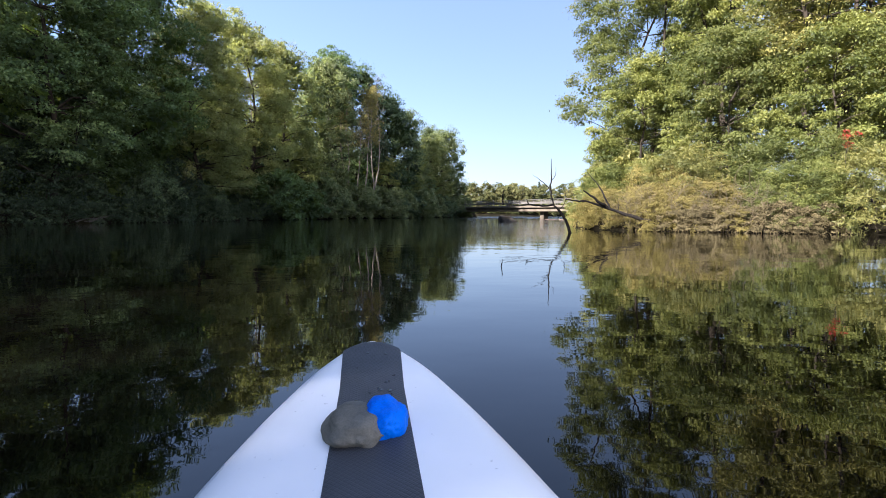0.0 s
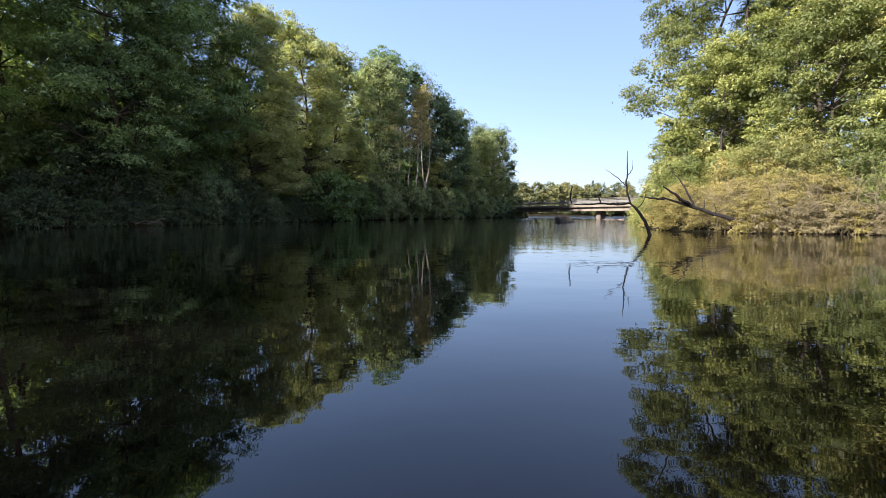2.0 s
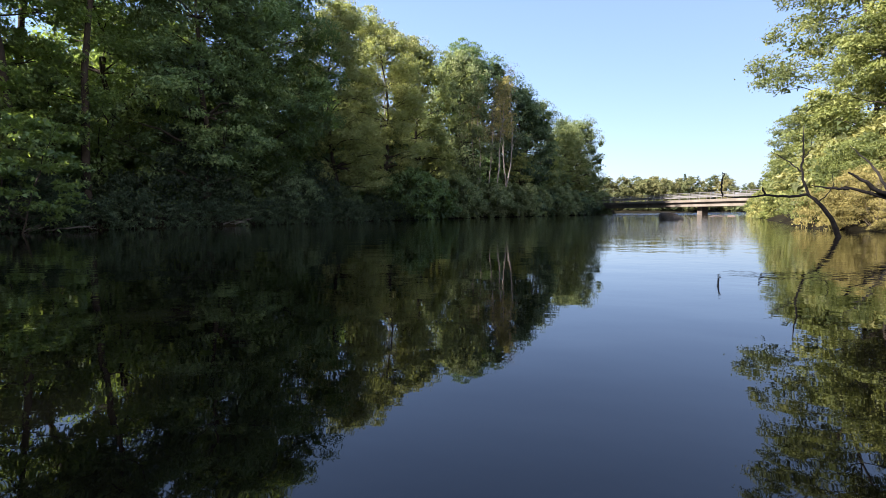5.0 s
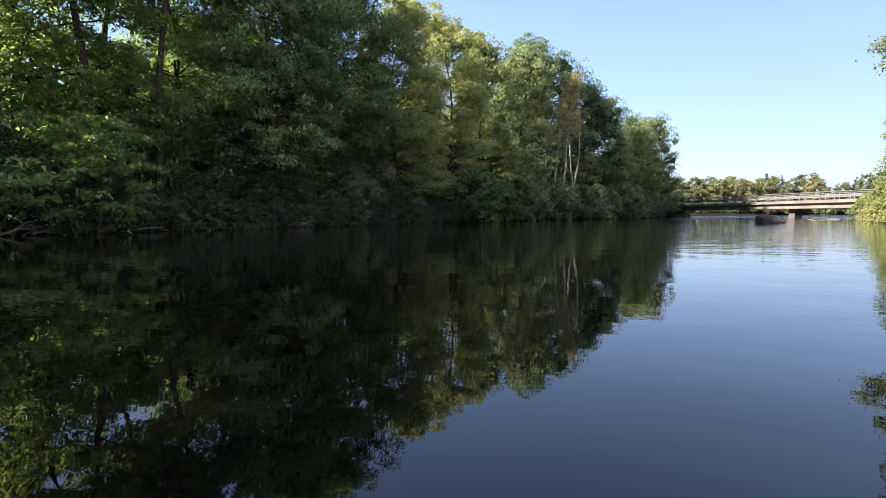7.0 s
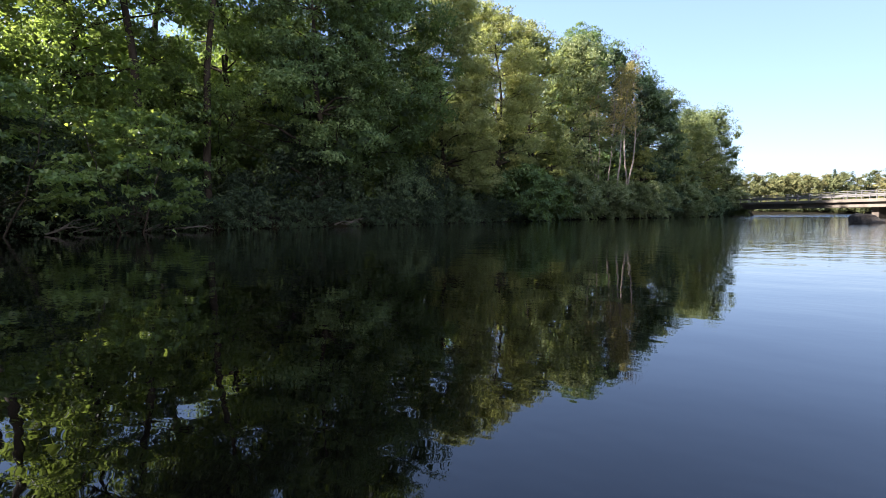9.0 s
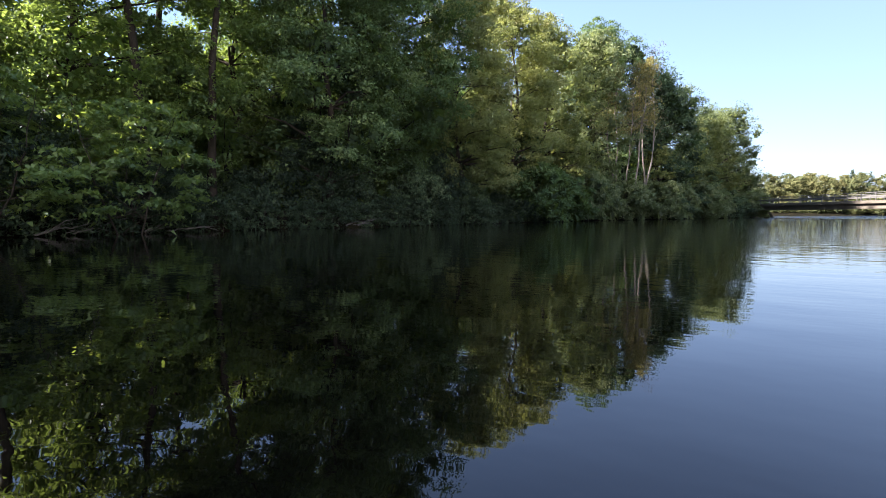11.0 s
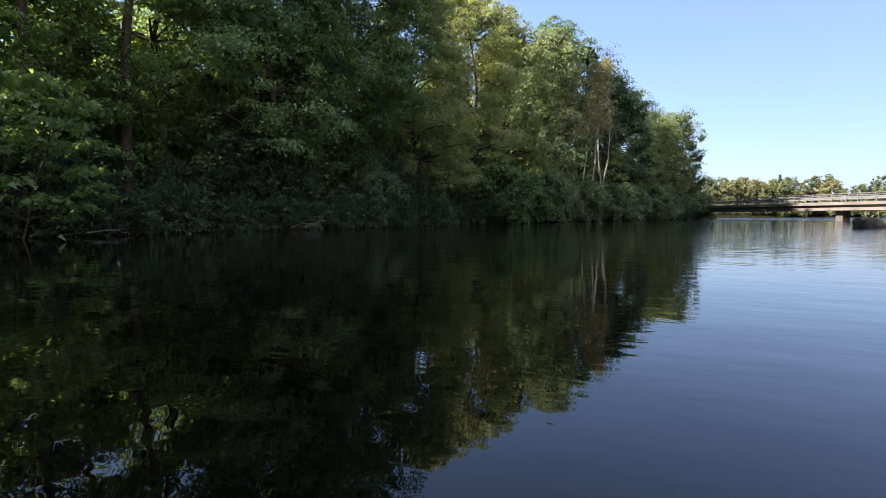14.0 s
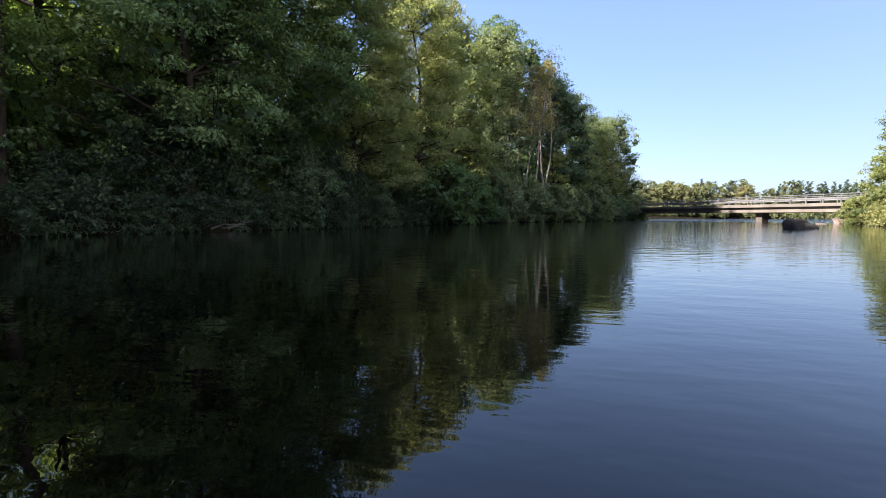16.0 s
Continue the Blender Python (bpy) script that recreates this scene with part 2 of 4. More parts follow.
def bent(a, b, rng, sag=0.1, n=6):
    """Points from a to b along a wavering bow."""
    a, b = np.asarray(a, float), np.asarray(b, float)
    t = np.linspace(0, 1, n)[:, None]
    length = np.linalg.norm(b - a)
    off = rng.normal(0, 1, 3) * length * sag
    off[2] = abs(off[2])
    wig = rng.normal(0, length * 0.018, (n, 3)) * np.sin(np.pi * t)
    return a + (b - a) * t + off * np.sin(np.pi * t) * 0.5 + wig


def leaf_arrays(centres, lean, rng, size, slim=0.55, up=None, loose=0.6):
    """Pointed leaves, one triangle each. lean: the way each leaf points; up: the way its upper side faces."""
    n = len(centres)
    out = lean / (np.linalg.norm(lean, axis=1)[:, None] + 1e-9)
    d = out * 0.55 + [0, 0, -0.3] + rng.normal(0, 0.55, (n, 3))
    d /= np.linalg.norm(d, axis=1)[:, None] + 1e-9
    face = (out * 0.6 if up is None else up) + [0, 0, 0.6] + rng.normal(0, loose, (n, 3))
    s = np.cross(d, face)
    s /= np.linalg.norm(s, axis=1)[:, None] + 1e-9
    L = size * rng.uniform(0.6, 1.4, (n, 1))
    base = centres - d * L * 0.4
    verts = np.stack([base + s * L * slim * 0.5, centres + d * L * 0.6, base - s * L * slim * 0.5], axis=1).reshape(-1, 3)
    return verts, np.arange(n * 3).reshape(-1, 3)


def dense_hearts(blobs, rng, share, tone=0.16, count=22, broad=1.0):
    """The close inner foliage of each clump: broader leaf masses that the outer leaves cover. tone: their tint, low
    where crown shade is painted in.
    """
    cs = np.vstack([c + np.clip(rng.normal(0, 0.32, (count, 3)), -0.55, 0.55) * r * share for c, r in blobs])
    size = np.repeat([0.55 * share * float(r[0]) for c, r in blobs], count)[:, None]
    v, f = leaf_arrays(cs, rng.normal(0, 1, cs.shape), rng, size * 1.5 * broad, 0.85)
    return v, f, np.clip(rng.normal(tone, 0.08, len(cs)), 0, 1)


def sprays(blobs, rng, twigs, per_twig, size, spread=0.26, droop=0.15, slim=0.55, boughs=10):
    """Leaves on clumps (centre, radii): each clump is a cluster of smaller leafy domes that overlap and leave gaps, with loose twigs between."""
    cs, ls, us, ts = [], [], [], []
    weights = np.array([b[1][0] * b[1][1] + b[1][0] * b[1][2] for b in blobs])
    for (c, r), share in zip(blobs, weights / weights.sum()):
        c, r = np.asarray(c, float), np.asarray(r, float)
        each = max(6, int(2 * twigs * per_twig * share / boughs))
        d = rng.normal(0, 1, (boughs, 3))
        d[:, 2] = np.where(rng.uniform(0, 1, boughs) < 0.72, np.abs(d[:, 2]), d[:, 2])
        d /= np.linalg.norm(d, axis=1)[:, None]
        mid = c + d * r * rng.uniform(0.5, 0.98, (boughs, 1))
        small = r * rng.uniform(0.28, 0.56, (boughs, 1)) * [1.1, 1.1, 0.72]
        clump_tint = rng.normal(0.5, 0.1)
        for k in range(boughs):
            e = rng.normal(0, 1, (each, 3)) + d[k] * 0.6 + [0, 0, 0.45]
            e /= np.linalg.norm(e, axis=1)[:, None]
            deep = rng.uniform(0, 1, (each, 1)) ** 0.3 * (1 + 0.1 * rng.normal(0, 1, (each, 1)))
            at = mid[k] + e * deep * small[k]
            stray = rng.uniform(0, 1, each) < 0.16
            at[stray] += rng.normal(0, 1, (int(stray.sum()), 3)) * spread * [1, 1, 0.7]
            side = (at - mid[k])[:, :2]
            at[:, 2] -= droop * 1.6 * (side ** 2).sum(1) / (small[k][0] + 0.05)
            cs.append(at)
            ls.append(e * [1, 1, 0.4] + d[k] * 0.4 + [0, 0, -droop])
            us.append(e * 0.8)
            ts.append(rng.normal(clump_tint + rng.normal(0, 0.07), 0.13, each))
    cs, ls, us, ts = np.vstack(cs), np.vstack(ls), np.vstack(us), np.clip(np.concatenate(ts), 0, 1)
    v, f = leaf_arrays(cs, ls, rng, size, slim, us, 0.42)
    return v, f, ts


def envelope(kind, u):
    """Half-width of a crown, as a share of its greatest, at the height share u."""
    if kind == "round":
        return math.sqrt(max(0.02, 1 - (2 * u - 0.9) ** 2 / 1.25))
    if kind == "tall":
        return math.sqrt(max(0.02, 1 - (1.7 * u - 0.6) ** 2 / 1.3))
    if kind == "cone":
        return 1.02 - 0.85 * u
    return max(0.2, 1 - 0.75 * abs(u - 0.35))


KIND_LEAF = {}


def make_tree(name, seed, height, width, low, blobs_n, twigs, per_twig, size, leaf, bark=BARK, shape="round", stems=1, trunk=0.02, blob=0.24, limbs_shown=10, spread=0.26, droop=0.15, slim=0.55, lean=0.0, flat=0.7, heart=0.0, filled=22, broad=1.0, core=0):
    """A tree, or bush, at the origin: trunk, limbs that reach for the clumps, and a crown of leaves in sprays. low: where the crown begins, as a share of the height."""
    rng = np.random.default_rng(seed)
    root = new(name)
    KIND_LEAF[name] = leaf
    blobs = []
    for i in range(blobs_n):
        u = (i + rng.uniform(0.1, 0.9)) / blobs_n
        a = i * 2.4 + rng.uniform(-0.5, 0.5)
        r = width / 2 * envelope(shape, u) * rng.uniform(0.42, 0.9)
        z = height * (low + (1 - low) * (0.06 + 0.86 * u))
        b = width * blob * rng.uniform(0.75, 1.25)
        blobs.append((np.array([r * math.cos(a) + lean * z, r * math.sin(a), z]), np.array([b, b, b * flat * rng.uniform(0.8, 1.2)])))
    top = np.array([lean * height, 0, height * 0.86])
    blobs.append((top, np.array([width * blob * 0.95, width * blob * 0.95, height * 0.1])))
    trunks, pieces = [], []
    for sidx in range(stems):
        a = sidx * 2 * math.pi / stems + rng.uniform(0, 1)
        foot = np.array([math.cos(a), math.sin(a), 0]) * (0.0 if stems == 1 else 0.12 * width / 4) + [0, 0, -0.4]
        head = top + np.array([math.cos(a), math.sin(a), 0]) * (0.0 if stems == 1 else 0.26 * width)
        path = bent(foot, head, rng, 0.04, 9)
        rad = height * trunk / math.sqrt(stems) * np.linspace(1, 0.12, 9) ** 0.9
        rad[0] *= 1.35
        trunks.append((path, rad))
        pieces.append(tube(path, rad, 9))
    part("trunk", tubes_mesh("trunk", pieces), bark, root)
    thin = []
    order = sorted(range(len(blobs) - 1), key=lambda i: -blobs[i][1][0])
    for rank, i in enumerate(order):
        c = blobs[i][0]
        path, rad = trunks[i % stems]
        k = int(np.clip(np.searchsorted(path[:, 2], c[2] - 0.45 * np.linalg.norm(c[:2]) - 0.2), 1, 7))
        limb = bent(path[k], c, rng, 0.14, 6)
        piece = tube(limb, rad[k] * 0.55 * np.linspace(1, 0.16, 6), 6 if rank < limbs_shown else 4)
        if rank < limbs_shown:
            part("limb", tubes_mesh("limb", [piece]), bark, root)
        else:
            thin.append(piece)
        for _ in range(0 if limbs_shown < 8 else 2 if rank < limbs_shown else 1):
            tip = c + rng.normal(0, 0.6, 3) * blobs[i][1]
            thin.append(tube(bent(limb[4], tip, rng, 0.15, 4), rad[k] * 0.16 * np.linspace(1, 0.2, 4), 3))
    if thin:
        tagged(part("fine_branching", tubes_mesh("fine_branching", thin), bark, root), kind="stuff")
    v, f, t = sprays(blobs, rng, twigs, per_twig, size, spread, droop, slim)
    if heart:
        # inner leaves nearly at the dark end: crown shade put into their colour
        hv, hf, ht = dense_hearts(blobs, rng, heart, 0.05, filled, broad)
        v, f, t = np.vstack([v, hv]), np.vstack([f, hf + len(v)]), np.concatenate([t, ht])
    if core:  # the close foliage round the trunk, in the darkest tint as painted shade
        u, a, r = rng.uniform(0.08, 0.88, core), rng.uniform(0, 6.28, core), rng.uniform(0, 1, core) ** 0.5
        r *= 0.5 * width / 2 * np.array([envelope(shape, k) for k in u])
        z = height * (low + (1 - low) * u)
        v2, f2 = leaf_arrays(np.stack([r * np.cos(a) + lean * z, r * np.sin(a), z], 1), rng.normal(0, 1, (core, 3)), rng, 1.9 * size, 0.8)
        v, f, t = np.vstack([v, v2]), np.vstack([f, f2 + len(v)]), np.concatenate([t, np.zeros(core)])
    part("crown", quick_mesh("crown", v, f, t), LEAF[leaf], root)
    return root


def recolour(tree, leaf):
    """Give one tree's crown other leaves than the tree that it was copied from."""
    for o in tree.children:
        if o.name.split(".")[0] == "crown":
            o.material_slots[0].link = "OBJECT"
            o.material_slots[0].material = LEAF[leaf]
    return tree


# ---- the river's outline, the ground and the water ----
# first points are unseen and bent in, so added shading trees stand close
LEFT_BANK = [(20, -120), (-10, -48), (-19, -26), (-24.5, -12), (-27.5, 0), (-26.5, 14), (-25, 22), (-22.5, 31), (-19.5, 46), (-16.5, 60), (-11, 75), (-4, 95), (4, 112), (6, 122), (-20, 150), (-70, 200), (-110, 250)]
RIGHT_BANK = [(90, -120), (45, -40), (30, 0), (22, 14), (16.5, 18.2), (11.8, 20), (8, 21.5), (7, 24), (8.5, 30), (12, 42), (17.5, 62), (23, 72), (30, 84), (40, 104), (90, 150), (150, 220), (190, 285)]
FAR_SHORE = [(150, 292), (80, 262), (20, 250), (-40, 255), (-90, 262)]
RIVER = np.array(LEFT_BANK + FAR_SHORE[::-1] + RIGHT_BANK[::-1], float)
BRIDGE_A, BRIDGE_B = Vector((3.2, 117.0, 0)), Vector((32.0, 72.6, 0))  # the deck's ends


def river_depth(x, y):
    """How far inside the river's outline a place lies; negative on land."""
    x, y = np.asarray(x, float), np.asarray(y, float)
    best, inside = np.full(x.shape, 1e9), np.zeros(x.shape, bool)
    for (ax, ay), (bx, by) in zip(RIVER, np.roll(RIVER, -1, axis=0)):
        dx, dy = bx - ax, by - ay
        t = np.clip(((x - ax) * dx + (y - ay) * dy) / (dx * dx + dy * dy), 0, 1)
        best = np.minimum(best, np.hypot(x - ax - t * dx, y - ay - t * dy))
        cross = ((ay > y) != (by > y)) & (x < dx * (y - ay) / (dy if dy else 1e-9) + ax)
        inside ^= cross
    return np.where(inside, best, -best)


def ground_height(x, y):
    d = river_depth(x, y) + 0.25 * np.sin(np.asarray(x) * 1.7) * np.sin(np.asarray(y) * 1.3)
    land = -d
    z = np.where(d > 0, -np.minimum(1.6, 0.35 * d), 0.42 * (1 - np.exp(-np.maximum(land, 0) / 0.5)) + 3.0 * (1 - np.exp(-np.maximum(land, 0) / 20)))
    z = z + np.where(land > 0.5, 0.12 * np.sin(np.asarray(x) * 0.9 + 1) * np.cos(np.asarray(y) * 0.7), 0)
    z = z + np.where(y > 250, np.clip((np.asarray(y) - 250) * 0.012, 0, 6), 0)
    for end, way in ((BRIDGE_A, BRIDGE_A - BRIDGE_B), (BRIDGE_B, BRIDGE_B - BRIDGE_A)):
        way = way.normalized()
        along = (x - end.x) * way.x + (y - end.y) * way.y
        side = np.abs((x - end.x) * way.y - (y - end.y) * way.x)
        lift = np.clip((along + 0.6) / 0.5, 0, 1) * np.clip(1 - along / 120, 0, 1) * np.clip(1 - (side - 4.5) / 3.5, 0, 1)
        z = z + np.where(lift > 0, lift * np.maximum(0, 2.3 - z), 0)
    return z


def axis(lo, hi, near_lo, near_hi, step, grow=1.22):
    inner = list(np.arange(near_lo, near_hi + 1e-6, step))
    out, s = [], step
    v = near_hi
    while v < hi:
        s *= grow
        v += s
        out.append(v)
    left, s, v = [], step, near_lo
    while v > lo:
        s *= grow
        v -= s
        left.append(v)
    return np.array(left[::-1] + inner + out)


gx, gy = axis(-2500, 2500, -40, 42, 0.8), axis(-2500, 2500, -12, 128, 1.0)
GX, GY = np.meshgrid(gx, gy)
GZ = ground_height(GX, GY)
nx, ny = len(gx), len(gy)
idx = np.arange(nx * ny).reshape(ny, nx)
quads = np.stack([idx[:-1, :-1], idx[:-1, 1:], idx[1:, 1:], idx[1:, :-1]], axis=-1).reshape(-1, 4)
ground = part("ground", smooth(quick_mesh("ground", np.stack([GX, GY, GZ], -1).reshape(-1, 3), quads)), SOIL)
tagged(ground, "dark earthy river banks with sparse grass", "ground", kind="structure")

bm = bmesh.new()
bm.faces.new([bm.verts.new((x, y, 0)) for x, y in ((-700, -700), (700, -700), (700, 700), (-700, 700))])
water = tagged(part("water", bm, WATER), "calm dark river water mirroring trees and sky", "water", kind="structure")


def gz(x, y):
    return float(ground_height(np.array([float(x)]), np.array([float(y)]))[0])


# ---- trees ----
used = {}


def plant(proto, x, y, scale=1.0, yaw=0.0, label="", category="tree", group="", leaf=None, z=None, tall=1.0):
    """Place a plant on the ground: the first of its kind is moved there, the next are copies."""
    target = pose(x, y, gz(x, y) - 0.05 if z is None else z, 0, 0, yaw) @ Matrix.Diagonal((scale, scale, scale * tall, 1))
    if proto.name in used:
        ob = copy_thing(proto, target @ Matrix.Diagonal((1 / proto.scale[0], 1 / proto.scale[1], 1 / proto.scale[2], 1)))
    else:
        used[proto.name] = True
        proto.matrix_basis = target
        ob = proto
    tagged(ob, label, category, group)
    return recolour(ob, leaf or KIND_LEAF[proto.name.split(".")[0]])


ALDER = make_tree("alder_tree", 11, 22, 10.5, 0.03, 70, 3500, 12, 0.195, "alder", shape="tall", trunk=0.012, blob=0.15, heart=0.9, filled=50, broad=0.26, flat=0.85, droop=0.06, core=350)
OAK = make_tree("oak_tree", 12, 22, 13, 0.05, 66, 3600, 12, 0.2, "oak", shape="round", trunk=0.014, blob=0.15, heart=0.9, filled=90, broad=0.26, flat=0.85, droop=0.06, core=900)
MAPLE = make_tree("maple_tree", 13, 20, 11.5, 0.08, 60, 2400, 14, 0.165, "maple", shape="round", trunk=0.012, blob=0.145, slim=0.75, heart=0.9, filled=36, broad=0.28, flat=0.8, droop=0.08, core=120)
FAR_ALDER = make_tree("grown_alder_tree", 21, 22, 10, 0.03, 52, 1080, 9, 0.27, "alder", shape="tall", trunk=0.012, blob=0.16, limbs_shown=6, spread=0.34, heart=0.75, flat=0.9, droop=0.05, core=400, filled=40, broad=0.55)
FAR_OAK = make_tree("grown_oak_tree", 22, 22, 13, 0.04, 54, 980, 10, 0.28, "oak", shape="round", trunk=0.014, blob=0.16, limbs_shown=6, spread=0.34, heart=0.75, flat=0.9, droop=0.05, core=400, filled=40, broad=0.55)
ASPEN = make_tree("tall_alder_tree", 14, 25, 12, 0.23, 66, 3000, 13, 0.155, "olive", shape="tall", stems=3, trunk=0.012, blob=0.118, limbs_shown=14, heart=0.9, filled=70, broad=0.2, core=0, droop=0.1)
BACK_MAPLE = make_tree("grown_maple_tree", 23, 22, 11, 0.06, 50, 900, 9, 0.27, "maple", shape="round", trunk=0.012, blob=0.135, limbs_shown=5, spread=0.34, slim=0.7, core=60)
BIRCH = make_tree("birch_tree", 15, 16, 4.6, 0.5, 22, 260, 8, 0.17, "gold", bark=PALE_BARK, shape="cone", trunk=0.0085, blob=0.17, droop=0.5, limbs_shown=18, lean=0.1)
BARE_BIRCH = make_tree("thin_birch_tree", 45, 16, 4.4, 0.45, 24, 60, 7, 0.14, "grey", bark=PALE_BARK, shape="cone", trunk=0.0075, blob=0.2, droop=0.3, limbs_shown=22, lean=0.12)
LINDEN = make_tree("young_alder_tree", 16, 10, 6.5, 0.02, 30, 400, 10, 0.24, "alder", shape="round", trunk=0.011, blob=0.16, heart=0.45)
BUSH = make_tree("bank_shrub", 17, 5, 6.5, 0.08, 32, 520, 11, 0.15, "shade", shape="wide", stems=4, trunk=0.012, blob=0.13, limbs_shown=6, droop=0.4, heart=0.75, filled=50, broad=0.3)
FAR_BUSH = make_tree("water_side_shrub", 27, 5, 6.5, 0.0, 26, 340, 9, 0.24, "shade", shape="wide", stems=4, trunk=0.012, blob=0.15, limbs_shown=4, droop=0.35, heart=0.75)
WILLOW = make_tree("willow_shrub", 18, 4.2, 6, 0.0, 36, 1250, 13, 0.108, "willow", shape="wide", stems=5, trunk=0.01, blob=0.14, limbs_shown=6, droop=0.1, slim=0.36, heart=0.8, filled=36, broad=0.25)
SMALL_WILLOW = make_tree("small_willow_shrub", 28, 1.5, 2.0, 0.0, 16, 300, 10, 0.085, "straw", shape="wide", stems=4, trunk=0.01, blob=0.15, limbs_shown=4, droop=0.05, slim=0.3, spread=0.1)
OVERHANG = make_tree("overhanging_shrub", 19, 6.5, 8, 0.12, 44, 330, 12, 0.19, "beech", shape="wide", stems=3, trunk=0.011, blob=0.085, limbs_shown=10, droop=0.3, slim=0.72, flat=0.3, spread=0.2)
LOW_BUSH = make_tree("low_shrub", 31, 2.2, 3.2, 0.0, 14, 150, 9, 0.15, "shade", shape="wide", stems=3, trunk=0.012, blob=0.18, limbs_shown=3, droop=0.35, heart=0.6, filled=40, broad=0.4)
TALL = make_tree("tall_oak_tree", 37, 24, 8, 0.5, 34, 1430, 11, 0.18, "oak", shape="round", trunk=0.0105, blob=0.16)
FINE_ALDER = make_tree("leafy_alder_tree", 36, 10, 6.5, 0.02, 34, 1250, 13, 0.13, "olive", shape="round", trunk=0.011, blob=0.15, heart=0.9, filled=60, broad=0.24, core=0, droop=0.08)
ROWAN = make_tree("rowan", 32, 4.6, 0.85, 0.82, 4, 9, 8, 0.085, "red", shape="round", trunk=0.009, blob=0.2, limbs_shown=4, spread=0.1, slim=0.4)

LEFT = "trees on the shaded bank"
SHRUBS = "shrubs along the shaded bank"
RIGHT = "trees on the sunlit bank"
# wooded bank in shade, from behind the camera to the bridge
for x, y, kind, s, yaw, leaf in (
    # trees up to y = 5: unseen, added to block sun from water and bank
    (-20, -40, FAR_ALDER, 1.0, 10, None), (-25, -30, FAR_OAK, 1.1, 80, None), (-28, -20, FAR_ALDER, 1.1, 150, None),
    (-29.5, -4.5, FAR_OAK, 1.05, 200, None), (-37, -8, FAR_OAK, 1.25, 45, None),
    (-30.5, -10, FAR_OAK, 1.1, 110, None), (-32.5, -1, FAR_ALDER, 1.1, 310, None), (-34.0, 5, FAR_OAK, 0.68, 20, None), (-37.0, 15.6, BACK_MAPLE, 0.82, 200, "oak"), (-31.0, 20.5, MAPLE, 1.0, 300, None), (-30.2, 27.0, MAPLE, 0.95, 120, None), (-28.3, 21.4, TALL, 1.0, 30, None), (-27.6, 24.2, TALL, 0.97, 200, None), (-33.2, 17.0, TALL, 1.0, 90, None), (-33.0, 25.0, TALL, 1.02, 150, "maple"), (-28.6, 15.5, TALL, 0.95, 310, None),
    (-25.6, 31.0, MAPLE, 0.98, 40, "oak"), (-26.2, 36.0, OAK, 1.02, 210, None), (-22.6, 44.0, ALDER, 0.9, 100, "mellow"),
    (-21.4, 52.0, ALDER, 0.96, 280, "mellow"), (-19.8, 60.0, FAR_ALDER, 0.97, 30, "mellow"), (-17.0, 68.0, FAR_ALDER, 1.02, 190, "soft"), (-17.0, 74.0, TALL, 1.06, 40, None),
    (-19.5, 78.0, FAR_ALDER, 1.13, 90, "alder"), (-16.0, 85.0, FAR_OAK, 1.2, 130, "alder"), (-11.0, 92.0, FAR_OAK, 1.06, 330, "alder"), (-8.5, 100.0, FAR_OAK, 1.0, 250, "soft"),
    (-3.0, 108.0, FAR_OAK, 0.82, 60, "mellow"), (-3.0, 119.0, FAR_OAK, 0.95, 160, "soft"), (0.5, 115.0, FAR_OAK, 0.9, 20, "soft"),
    (-37.0, 34.0, BACK_MAPLE, 0.75, 30, None), (-32.5, 35.0, BACK_MAPLE, 0.7, 200, None),
    (-32.0, 47, FAR_ALDER, 0.68, 340, None), (-29.0, 60, FAR_OAK, 0.68, 15, None), (-26.0, 75, FAR_ALDER, 0.85, 215, "olive"),
):
    names = {"alder": "dark green alder tree", "oak": "broad green oak tree", "maple": "light green maple tree", "olive": "olive green alder tree", "gold": "yellowing oak tree", "soft": "grey-green tree", "mellow": "yellowing olive alder tree"}
    tone = leaf or {"alder_tree": "alder", "oak_tree": "oak", "maple_tree": "maple", "grown_maple_tree": "maple", "grown_alder_tree": "alder", "grown_oak_tree": "oak", "tall_oak_tree": "oak"}[kind.name.split(".")[0]]
    plant(kind, x, y, s, yaw, names[tone] + " in the dense wood along the river", "tree", LEFT, leaf)
for x, y, s, yaw, tall in ((-12.3, 73.0, 1.0, 0, 1.28), (-11.2, 76.4, 1.05, 140, 1.3), (-13.6, 70.0, 0.95, 250, 1.25)):
    plant(BIRCH, x, y, s, yaw, "pale-stemmed birch with thin yellowing leaves", "tree", "birches on the bank", tall=tall)
for x, y, s, yaw, tall in ((-13.4, 71.0, 1.05, 200, 1.3), (-11.9, 74.8, 1.1, 40, 1.32), (-12.9, 72.6, 0.9, 290, 1.2), (-22.6, 56.0, 1.1, 120, 1.33)):
    plant(BARE_BIRCH, x, y, s, yaw, "half-bare birch with pale stems and brown twigs", "tree", "birches on the bank", tall=tall)
